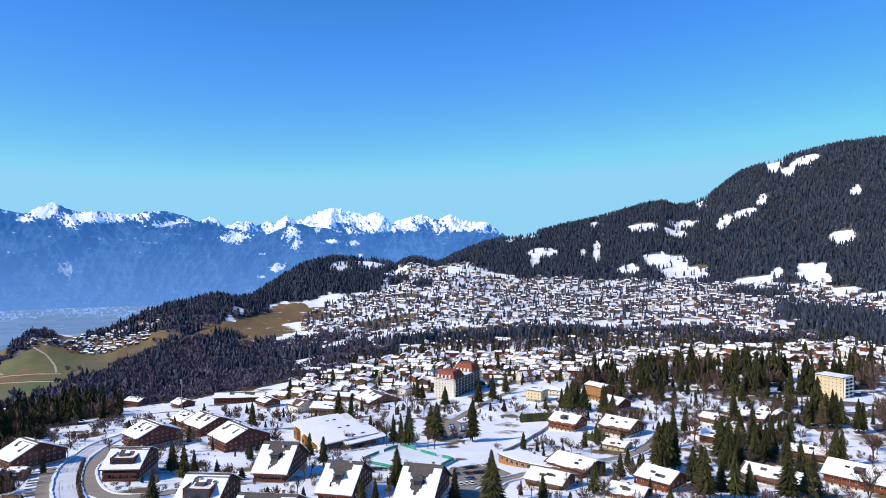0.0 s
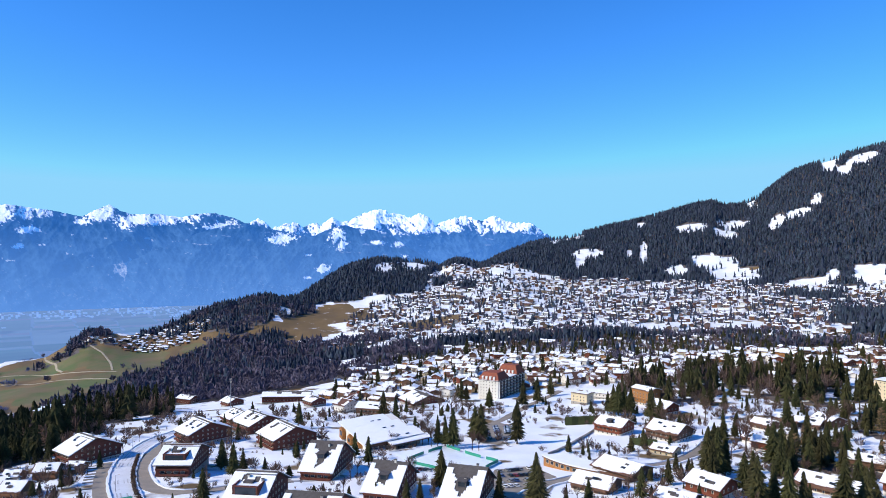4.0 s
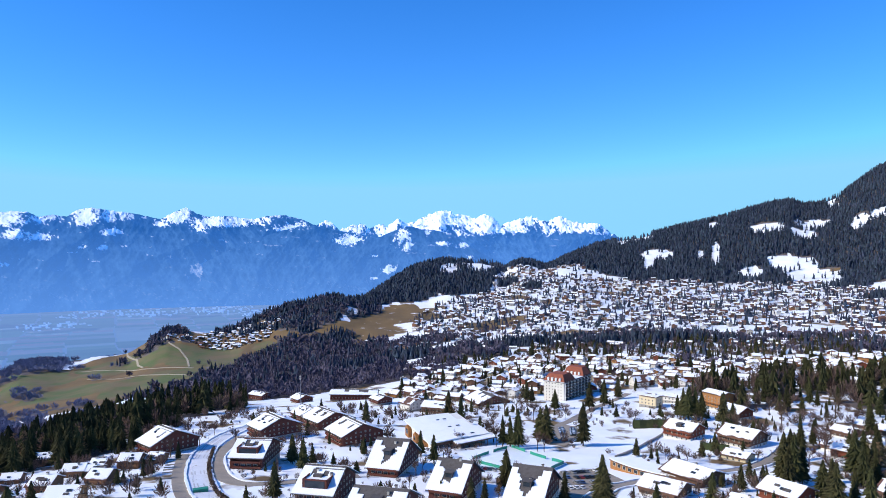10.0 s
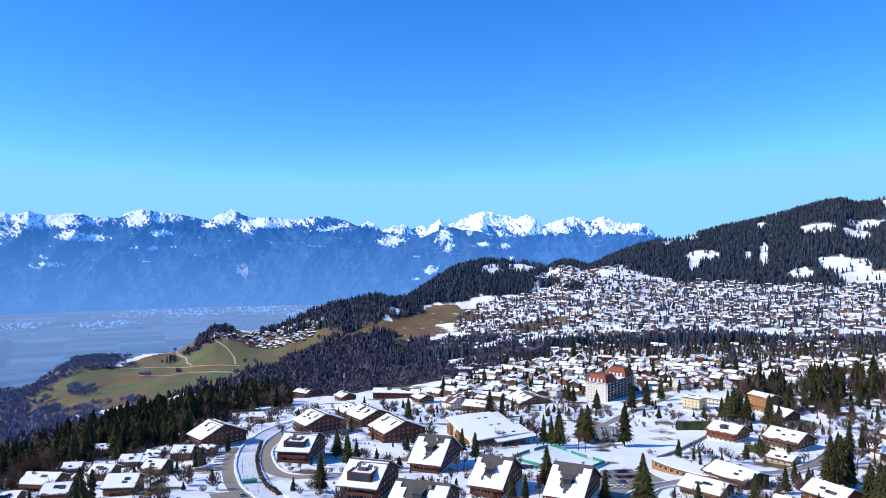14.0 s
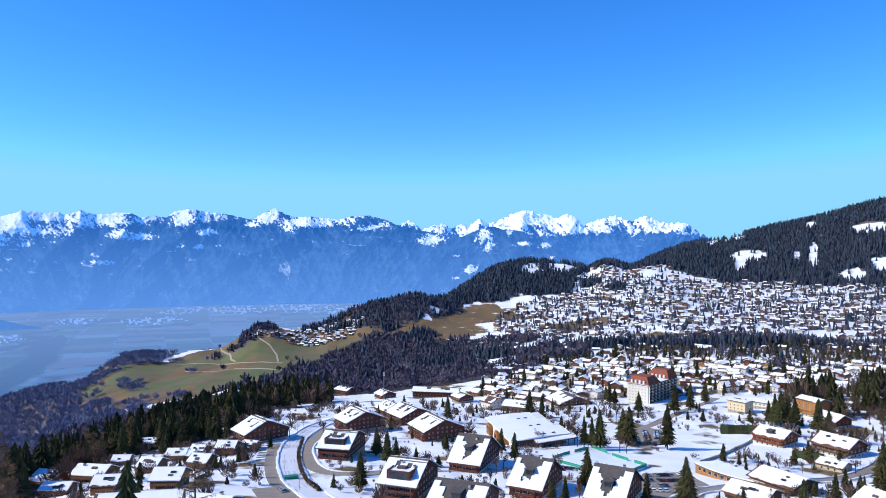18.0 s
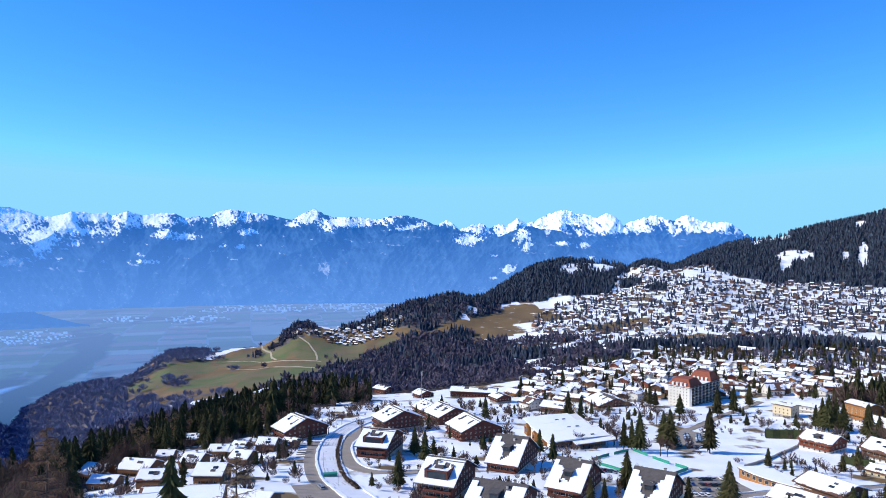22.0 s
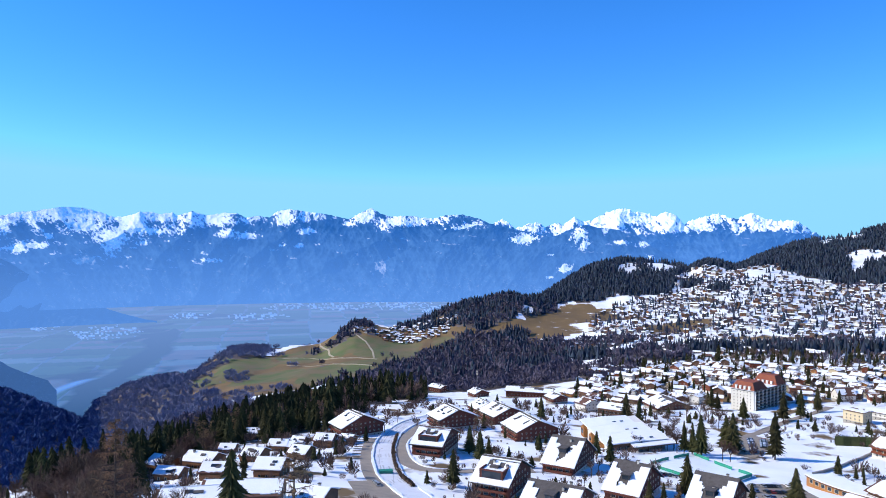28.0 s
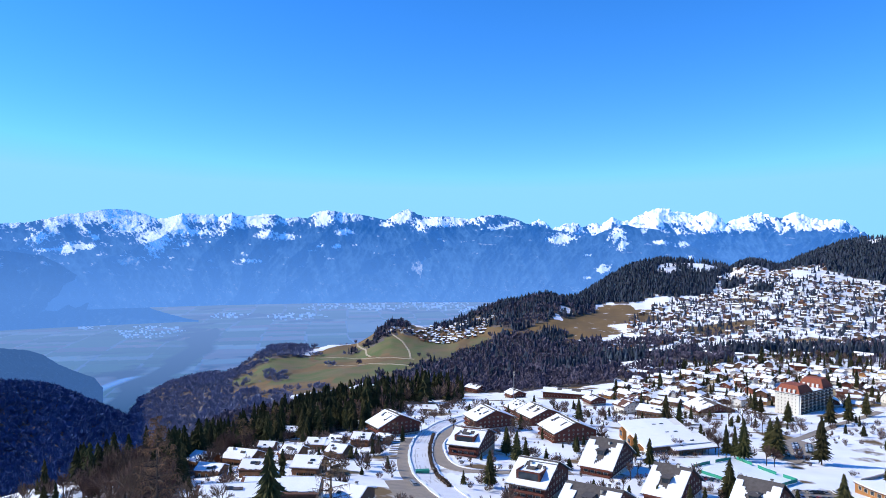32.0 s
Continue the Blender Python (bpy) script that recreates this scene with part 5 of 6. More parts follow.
plant(5, 295, 15, 's')
plant(87, 342, 13, 's')
plant(98, 370, 11, 's')
plant(56, 316, 9, 'l')
plant(70, 301, 10, 'b')
plant(114, 369, 25, 's')
plant(116, 360, 26, 's')
plant(121, 364, 22, 's')
plant(39, 306, 9, 'b')
plant(33, 302, 8, 'b')
plant(43, 300, 11, 's')
plant(71, 413, 11, 'b')
plant(74, 402, 9, 'b')
plant(56, 414, 7, 's')
plant(60, 419, 7, 's')
plant(64, 413, 8, 'b')
plant(86, 403, 8, 'b')
plant(96, 430, 10, 's')
plant(113, 410, 9, 'b')
plant(68, 328, 10, 'b')
plant(90, 303, 9, 's')
plant(97, 340, 8, 'b')
plant(140, 411, 13, 'b')
plant(161, 456, 16, 'b')
plant(188, 511, 16, 'b')
plant(207, 555, 22, 'b')
plant(-58, 437, 11, 'b')
plant(-38, 328, 10, 'b')
plant(-24, 319, 8, 'b')
plant(-91, 371, 8, 'b')
plant(-106, 348, 7, 'b')
plant(-102, 341, 6, 'b')
plant(-120, 341, 7, 'b')
plant(-220, 410, 12, 'b')
plant(-235, 459, 10, 'b')
plant(-220, 376, 12, 'b')
plant(-210, 367, 11, 's')
plant(-163, 404, 10, 'b')
plant(-41, 602, 20, 'b')
plant(-31, 608, 21, 'b')
plant(-24, 599, 17, 'b')
plant(-15, 557, 17, 'b')
plant(34, 736, 18, 's')
plant(203, 421, 18, 's')
plant(183, 403, 19, 's')
plant(159, 304, 18, 's')
plant(149, 301, 22, 's')
plant(113, 300, 22, 's')
plant(122, 306, 19, 's')
plant(126, 301, 21, 's')
plant(133, 303, 16, 's')
plant(118, 329, 19, 's')
plant(127, 343, 18, 's')
plant(184, 359, 17, 's')
plant(-108, 391, 10, 's')
plant(-118, 365, 7, 's')
plant(-218, 228, 8, 's')
plant(-203, 300, 8, 's')
plant(-205, 308, 6, 's')
plant(-202, 320, 10, 's')
plant(-201, 325, 11, 's')
plant(-252, 387, 13, 's')
plant(-274, 352, 11, 's')
plant(-301, 364, 9, 's')
plant(-331, 369, 20, 'l')
plant(-317, 348, 11, 's')
plant(-208, 352, 8, 'b')
plant(-214, 352, 7, 'b')
plant(-293, 193, 17, 's')
plant(-279, 192, 13, 'b')
plant(-251, 185, 18, 's')
plant(-253, 183, 15, 'b')
plant(-244, 188, 21, 'b')
plant(-238, 188, 24, 'b')
plant(-222, 298, 6, 's')
plant(-122, 103, 29.8, 'l')
plant(-95, 108, 21.9, 's')
plant(-91, 124, 25.8, 'l')
plant(-147, 112, 16.1, 'b')
plant(-125, 115, 14.7, 'b')
plant(-152, 122, 21.1, 'b')
plant(-132, 115, 18.1, 'b')
plant(-144, 145, 11.6, 'b')
plant(-184, 112, 17.3, 'b')


# ---- roads, yards and the larger buildings ----
PACKED = mat("packed_snow", (0.72, 0.74, 0.78), 0.7, (0.56, 0.57, 0.6), 0.5, 1.0, 0.05, spec=0.2)
TRACK = mat("farm_track", (0.42, 0.36, 0.26), 0.9, (0.3, 0.26, 0.19), 0.1, 0.8)
RUT = mat("slushy_rut", (0.36, 0.35, 0.35), 0.6, (0.5, 0.5, 0.52), 0.8, 1.0, 0.03)
HEDGEWOOD = mat("brown_hedge", (0.11, 0.07, 0.045), 0.9, (0.07, 0.045, 0.03), 1.0, 0.9)
ICE = mat("rink_ice", (0.85, 0.88, 0.89), 0.5, (0.76, 0.82, 0.85), 0.15, 0.9, spec=0.4)
WHITEWALL = mat("white_render", (0.78, 0.76, 0.7), 0.9, (0.68, 0.66, 0.6), 0.6, 0.8)
SKIPGREEN = mat("green_container", (0.02, 0.25, 0.17), 0.5, (0.02, 0.18, 0.12), 1.0, 0.6)
CARGLASS = mat("car_glass", (0.02, 0.025, 0.03), 0.08, (0.015, 0.02, 0.025), 1.0, 0.5, spec=0.6)
TYRE = mat("tyre", (0.02, 0.02, 0.02), 0.9, (0.03, 0.03, 0.03), 3.0, 0.5)


def smooth_line(points, step=4.0):
    """A rounded line through the points, in even steps."""
    p = [Vector((*a, 0)) for a in points]
    p = [p[0] * 2 - p[1]] + p + [p[-1] * 2 - p[-2]]
    out = []
    for i in range(1, len(p) - 2):
        n = max(2, int((p[i + 1] - p[i]).length / step))
        for k in range(n):
            t = k / n
            out.append(0.5 * ((2 * p[i]) + (p[i + 1] - p[i - 1]) * t + (2 * p[i - 1] - 5 * p[i] + 4 * p[i + 1] - p[i + 2]) * t * t + (3 * p[i] - p[i - 1] - 3 * p[i + 1] + p[i + 2]) * t ** 3))
    return out + [p[-2]]


def strip(line, offset, width, lift, thick=0.3, wobble=0.0, seed=0):
    """A band along a line, laid on the ground, with its own thickness."""
    g, sh, n = random.Random(seed), Shape(), len(line)
    rows = []
    for i, q in enumerate(line):
        w = (line[min(i + 1, n - 1)] - line[max(i - 1, 0)]).normalized()
        side = Vector((-w.y, w.x, 0))
        a, b = q + side * (offset - width / 2 + g.uniform(-wobble, wobble)), q + side * (offset + width / 2 + g.uniform(-wobble, wobble))
        mid = float(height(q.x + side.x * offset, q.y + side.y * offset))
        za, zb = max(float(height(a.x, a.y)), mid - 0.4) + lift, max(float(height(b.x, b.y)), mid - 0.4) + lift
        rows.append([(a.x, a.y, za - thick), (a.x, a.y, za), (b.x, b.y, zb), (b.x, b.y, zb - thick)])
    for i in range(n - 1):
        v = rows[i] + rows[i + 1]
        sh.add(v, [(0, 4, 5, 1), (1, 5, 6, 2), (2, 6, 7, 3)])
    return sh


def band(name, label, sh, material, category="road", kind="structure"):
    return tagged(new(name, mesh_of(name, sh.v, sh.f, material)), label, category, kind=kind)


def keep_clear(line, wide):
    for q in line[::3]:
        TAKEN.append((q.x, q.y, wide))


line = smooth_line([(-227, 505), (-228, 474), (-222, 439), (-210, 399), (-185, 343), (-156, 294), (-135, 267), (-115, 245), (-95, 225)])
keep_clear(line, 9)
band("road", "snow-packed road with wheel ruts curving through the village", strip(line, 0, 11, 0.25), PACKED)
for k, off in enumerate((-3.2, -1.6, 1.2, 2.9)):
    band("wheel_rut", "grey slushy wheel rut in the packed snow", strip(line, off, 0.55, 0.262, 0.02, 0.15, k), RUT, "rut")
for off in (-6.2, 6.2):
    band("snow_bank", "ploughed ridge of snow along the road", strip(line, off, 1.3, 0.9, 1.2, 0.35, int(off)), SNOW, "snow bank")
line = smooth_line([(-215, 460), (-203, 415), (-191, 376), (-176, 346), (-159, 320), (-145, 310), (-134, 310), (-120, 319), (-95, 335)])
keep_clear(line, 6)
band("road", "bare grey asphalt access road round the chalets", strip(line, 0, 7.5, 0.3), ASPHALT)
band("snow_bank", "ploughed ridge of snow along the access road", strip(line, 4.6, 1.0, 0.8, 1.0, 0.3, 3), SNOW, "snow bank")
line = smooth_line([(-217, 386), (-193, 338), (-167, 293), (-144, 262), (-123, 239), (-105, 222)])
keep_clear(line, 6)
band("road", "asphalt lane with snowy parking bays", strip(line, 0, 6.5, 0.3), ASPHALT)
for k in range(9):
    q = line[2 + k * 2]
    band("parking_bay", "asphalt parking bay between strips of snow", strip([q + Vector((-7, -4, 0)), q + Vector((-2.5, -1.5, 0))], 0, 2.4, 0.28), ASPHALT, "parking bay")
line = smooth_line([(-208, 405), (-180, 345), (-153, 298), (-130, 267)])
HEDGE_LINES = [(line, 1.6, 1.5, HEDGEWOOD, "leafless brown hedge between road and lane")]
line = smooth_line([(164, 498), (149, 470), (126, 426), (107, 400), (86, 384), (59, 362), (42, 351), (28, 337), (17, 311)])
keep_clear(line, 6)
band("road", "cleared asphalt road climbing past the chalets", strip(line, 0, 6.5, 0.3), ASPHALT)
for off in (-4.1, 4.1):
    band("snow_bank", "ploughed ridge of snow along the climbing road", strip(line, off, 0.9, 0.8, 1.0, 0.3, 5), SNOW, "snow bank")
line = smooth_line([(75, 720), (37, 635), (17, 572), (3, 536), (-10, 500)])
keep_clear(line, 6)
band("road", "village street cleared to grey asphalt", strip(line, 0, 7, 0.3), ASPHALT)
line = smooth_line([(-120, 319), (-70, 345), (-40, 340), (10, 330)])
band("road", "narrow trodden track over the snow", strip(line, 0, 2.6, 0.22), RUT)
line = smooth_line([(-95, 395), (-115, 430), (-118, 470), (-150, 520)])
band("road", "narrow trodden footpath over the snow", strip(line, 0, 2.2, 0.22), RUT)

for pts in ([(-1075, 1640), (-1039, 1591), (-960, 1500), (-909, 1427), (-871, 1385)], [(-899, 1536), (-837, 1479), (-787, 1416), (-740, 1340)], [(-1099, 1426), (-1013, 1440), (-824, 1353), (-726, 1331)], [(-963, 1332), (-813, 1289), (-685, 1257)]):
    band("farm_track", "pale farm track across the green pasture", strip(smooth_line(pts, 12.0), 0, 3.8, 0.8, 1.5), TRACK)
band("snow_patch", "strip of old snow left on the pasture", strip(smooth_line([(-1112, 1440), (-1138, 1520), (-1130, 1600), (-1120, 1660)], 10.0), 0, 36, 0.9, 2.0, 6.0, 4), SNOW, "snow")


def yard(name, label, corners, lift, material, category):
    """A level-edged surface over a polygon of the plan, draped on the ground."""
    c = [Vector((*p, 0)) for p in corners]
    mid = sum(c, Vector()) / len(c)
    sh, n, rings = Shape(), len(c), 6
    for k in range(rings + 1):
        for i in range(n):
            for j in range(4):
                q = mid.lerp(c[i].lerp(c[(i + 1) % n], j / 4), k / rings)
                sh.v.append((q.x, q.y, float(height(q.x, q.y)) + lift))
    m = n * 4
    for k in range(rings):
        for i in range(m):
            sh.f.append((k * m + i, k * m + (i + 1) % m, (k + 1) * m + (i + 1) % m, (k + 1) * m + i))
    TAKEN.append((mid.x, mid.y, max((q - mid).length for q in c) * 0.8))
    me = mesh_of(name, sh.v, sh.f, material)
    return tagged(new(name, me), label, category, kind="structure")


yard("parking_lot", "grey asphalt car park, partly cleared of snow", [(4, 366), (24, 381), (36, 352), (27, 315), (8, 296), (-2, 330)], 0.27, ASPHALT, "car park")
yard("parking_lot", "slushy asphalt car park below the village street", [(-4, 516), (8, 545), (18, 530), (18, 486), (8, 445), (-4, 452)], 0.27, ASPHALT, "car park")
yard("parking_lot", "small asphalt car park beside the lane", [(-160, 262), (-150, 274), (-131, 254), (-122, 232), (-140, 236)], 0.25, ASPHALT, "car park")
yard("sports_field", "snow-covered ice rink and playing field", [(-57, 418), (-26, 436), (8, 388), (-3, 360), (-41, 374)], 0.3, ICE, "rink")

CAR_COLOURS = [mat("car_" + n, c, 0.3, tuple(q * 0.9 for q in c), 1.0, 0.3, spec=0.6) for n, c in (("white", (0.75, 0.75, 0.75)), ("black", (0.02, 0.02, 0.022)), ("grey", (0.25, 0.26, 0.27)), ("blue", (0.04, 0.08, 0.2)), ("red", (0.3, 0.03, 0.025)))]


def car_kind(paint_mat, word):
    root = tagged(new("car"), "parked " + word + " car on the cleared asphalt", "car", "parked cars")
    prof = [(-2.1, 0.35), (2.1, 0.35), (2.15, 0.75), (1.2, 0.92), (-1.9, 0.95), (-2.15, 0.7)]
    body = Shape().prism(prof, -0.88, 0.88)
    body.prism([(0.35, 1.38), (-1.35, 1.4), (-1.3, 1.45), (0.3, 1.43)][::-1], -0.7, 0.7)
    part("body", body, paint_mat, root)
    part("glasshouse", Shape().prism([(1.15, 0.9), (0.4, 1.4), (-1.4, 1.4), (-1.85, 0.93)], -0.76, 0.76), CARGLASS, root)
    wheel = Shape().tube((-0.1, 0, 0), (0.1, 0, 0), 0.32, 0.32, 10)
    me = mesh_of("wheel", wheel.v, wheel.f, TYRE)
    for sx in (-0.82, 0.82):
        for sy in (-1.35, 1.35):
            part("wheel", me, TYRE, root).location = (sx, sy, 0.33)
    return root


CARS = [car_kind(m, w) for m, w in zip(CAR_COLOURS, ("white", "black", "grey", "dark blue", "red"))]
car_rng, placed_cars = random.Random(12), set()


def park(x, y, rz):
    k = car_rng.choice([0, 0, 1, 1, 2, 2, 3, 4])
    m = pose(x, y, float(height(x, y)) + 0.29, 0, 0, rz + car_rng.uniform(-3, 3))
    if k in placed_cars:
        return copy_thing(CARS[k], m)
    placed_cars.add(k)
    CARS[k].matrix_basis = m


def car_row(x0, y0, x1, y1, turn, skip=0.12):
    n = int(math.hypot(x1 - x0, y1 - y0) / 2.7)
    for i in range(n):
        if car_rng.random() > skip:
            park(x0 + (x1 - x0) * i / n, y0 + (y1 - y0) * i / n, turn)


car_row(6, 362, 24, 374, 30)
car_row(7, 351, 29, 362, 30)
car_row(6, 338, 30, 350, 30)
car_row(8, 328, 27, 337, 30)
car_row(-2, 505, 2, 458, 85)
car_row(6, 522, 8, 462, 85)
car_row(14, 520, 14, 482, 85)
car_row(-150, 268, -138, 254, 40, 0.4)
car_row(-40, 368, -8, 354, -20, 0.1)


def hedge(line, tall, wide, material, label, leafy=False):
    g = np.random.RandomState(len(label))
    sh = Shape()
    for i in range(len(line) - 1):
        for k in range(90):
            q = line[i].lerp(line[i + 1], g.uniform(0, 1)) + Vector((g.uniform(-wide, wide) / 2, g.uniform(-wide, wide) / 2, 0))
            z = float(height(q.x, q.y)) + g.uniform(0.1, tall)
            a, b = Vector(g.normal(0, 0.3, 3)), Vector(g.normal(0, 0.3, 3))
            c = Vector((q.x, q.y, z))
            sh.add([c - a, c + a, c + b * 1.4], [(0, 1, 2)])
    body = strip(line, 0, wide * 0.8, tall * 0.85, tall)
    sh.add(body.v, body.f)
    tagged(new("hedge", mesh_of("hedge", sh.v, sh.f, material)), label, "hedge", kind="stuff")


for ln, t, w, m, lab in HEDGE_LINES:
    hedge(ln, t, w, m, lab)
hedge(smooth_line([(58, 523), (72, 524), (88, 522)]), 7.0, 4.0, BUSHLEAF, "tall clipped evergreen hedge beside the snowfield")
hedge(smooth_line([(90, 449), (106, 444)]), 4.5, 3.0, BUSHLEAF, "clipped evergreen garden hedge")


def low_wall(points, tall, thick, material, name, label):
    ln = smooth_line(points)
    sh = strip(ln, 0, thick, tall, tall + 0.8)
    tagged(new(name, mesh_of(name, sh.v, sh.f, material)), label, "wall", kind="structure")


low_wall([(36, 414), (51, 443), (84, 516)], 1.6, 0.8, STONE, "retaining_wall", "grey stone retaining wall across the snowfield")
low_wall([(40, 384), (60, 395), (78, 402)], 1.2, 0.6, STONE, "retaining_wall", "low grey garden wall in the snow")


def fence(points, tall, group):
    """Green mesh fence: posts and panels."""
    root = tagged(new("rink_fence"), "green mesh fence round the snowy rink", "fence", group)
    sh_post = Shape().tube((0, 0, -0.5), (0, 0, tall + 0.15), 0.07, 0.07, 6)
    post_me = mesh_of("post", sh_post.v, sh_post.f, METAL)
    ln = smooth_line(points, 5.0)
    for i, q in enumerate(ln):
        part("post", post_me, METAL, root).location = (q.x, q.y, float(height(q.x, q.y)) + 0.3)
        if i + 1 < len(ln) and i % 4 != 3:
            b = ln[i + 1]
            z0, z1 = float(height(q.x, q.y)) + 0.4, float(height(b.x, b.y)) + 0.4
            side = Vector((-(b - q).y, (b - q).x, 0)).normalized() * 0.03
            p = Shape()
            v = [(q.x, q.y, z0), (b.x, b.y, z1), (b.x, b.y, z1 + tall), (q.x, q.y, z0 + tall)]
            p.add([(x + side.x, y + side.y, z) for x, y, z in v] + [(x - side.x, y - side.y, z) for x, y, z in v], [(0, 1, 2, 3), (7, 6, 5, 4), (0, 4, 5, 1), (1, 5, 6, 2), (2, 6, 7, 3), (3, 7, 4, 0)])
            part("panel", p, FENCEGREEN, root)


fence([(-44, 391), (-25, 430)], 1.7, "rink fences")
fence([(-25, 432), (-10, 408), (6, 385)], 1.7, "rink fences")
fence([(6, 385), (-3, 362)], 1.7, "rink fences")
fence([(-40, 381), (-27, 368)], 1.6, "rink fences")


def sports_hall():
    """Low hall with three stepped white roofs, a cream long wall and a glazed front."""
    a, b, c = Vector((-74, 421, 0)), Vector((-110, 487, 0)), Vector((-48, 445, 0))
    ey, ex = (b - a).normalized(), (c - a).normalized()
    z0 = float(height(-80, 450)) + 2.6
    hall = tagged(new("sports_hall"), "long low sports hall with stepped snow-white roofs", "hall")
    hall.location = (a.x, a.y, z0)
    at = lambda u, v, z: tuple(ex * u + ey * v + Vector((0, 0, z)))
    deep, wide = 52.0, 42.0

    def block(u0, v0, z0_, u1, v1, z1, z1b=None):
        z1b = z1 if z1b is None else z1b
        v = [at(u0, v0, z0_), at(u1, v0, z0_), at(u1, v1, z0_), at(u0, v1, z0_), at(u0, v0, z1), at(u1, v0, z1), at(u1, v1, z1b), at(u0, v1, z1b)]
        return Shape().add(v, [(3, 2, 1, 0), (4, 5, 6, 7), (0, 1, 5, 4), (1, 2, 6, 5), (2, 3, 7, 6), (3, 0, 4, 7)])

    part("wall", block(0.5, 0.5, -6, wide, deep, 4.4, 6.4), WHITEWALL, hall)
    part("plinth", block(0.2, 0.2, -6, wide + 0.2, 0.5, 1.4), STONE, hall)
    for k in range(3):
        v0, v1, z = deep * k / 3 - (1.5 if k == 0 else 0), deep * (k + 1) / 3 + 0.8, 4.5 + 0.75 * k
        u1 = wide + 3 - 5 * k
        r = part("roof", block(-1.5, v0 + 0.3, z, u1, v1, z + 0.2, z + 0.55), SHINGLE, hall)
        # a fold down the middle of each sheet of snow
        sheet = Shape()
        for ua, ub, za, zb in ((-1.6, u1 * 0.45, 0.55, 1.0), (u1 * 0.45, u1 + 0.1, 1.0, 0.2)):
            p = [at(ua, v0, z + 0.1), at(ub, v0, z + 0.1), at(ub, v1, z + 0.3), at(ua, v1, z + 0.3), at(ua, v0, z + za), at(ub, v0, z + zb), at(ub, v1, z + zb + 0.75), at(ua, v1, z + za + 0.75)]
            sheet.add(p, [(4, 5, 6, 7), (0, 1, 5, 4), (1, 2, 6, 5), (2, 3, 7, 6), (3, 0, 4, 7)])
        part("roof_snow", sheet, ROOFSNOW, r)
        for m in range(2):
            u = u1 * (0.55 + 0.16 * m)
            part("skylight", block(u, v0 + 4, z + 0.9, u + 2.6, v0 + 5.2, z + 1.25), GLASS, r)
        q = deep * k / 3 + 6
        bay = Shape().add([at(-2.2, q, -2), at(-2.2, q + 7, -2), at(-2.2, q + 7, 2.2 + 0.7 * k), at(-2.2, q + 3.5, 4.4 + 0.7 * k), at(-2.2, q, 2.2 + 0.7 * k),
                           at(0.6, q, -2), at(0.6, q + 7, -2), at(0.6, q + 7, 2.2 + 0.7 * k), at(0.6, q + 3.5, 4.4 + 0.7 * k), at(0.6, q, 2.2 + 0.7 * k)],
                          [(0, 1, 2, 3, 4), (5, 0, 4, 9), (1, 6, 7, 2), (4, 3, 8, 9), (3, 2, 7, 8)])
        bay_ob = part("gable_bay", bay, HONEYWOOD, hall)
        part("bay_window", block(-2.3, q + 1.5, 0.2, -2.15, q + 5.5, 2.0 + 0.6 * k), GLASS, bay_ob)
    part("front_band", block(0.6, -0.2, 2.3, wide - 0.5, 0.45, 4.2), BROWNWOOD, hall)
    for k in range(10):
        part("window", block(2 + 4.1 * k, -0.3, 0.4, 5.2 + 4.1 * k, 0.4, 2.2), GLASS, hall)
    porch = part("veranda_roof", block(16, -8.0, 2.9, wide + 6, 0.3, 3.3, 4.0), BROWNWOOD, hall)
    part("veranda_snow", block(16.2, -7.6, 3.32, wide + 5.8, 0.2, 3.7, 4.4), ROOFSNOW, porch)
    for k in range(7):
        part("veranda_post", block(17 + 4.6 * k, -7.6, -4, 17.3 + 4.6 * k, -7.3, 3.0), BROWNWOOD, hall)
    for u, v in ((0, 20), (20, 40), (30, 20), (15, 60)):
        q = a + ex * u + ey * v
        TAKEN.append((q.x, q.y, 24))


sports_hall()


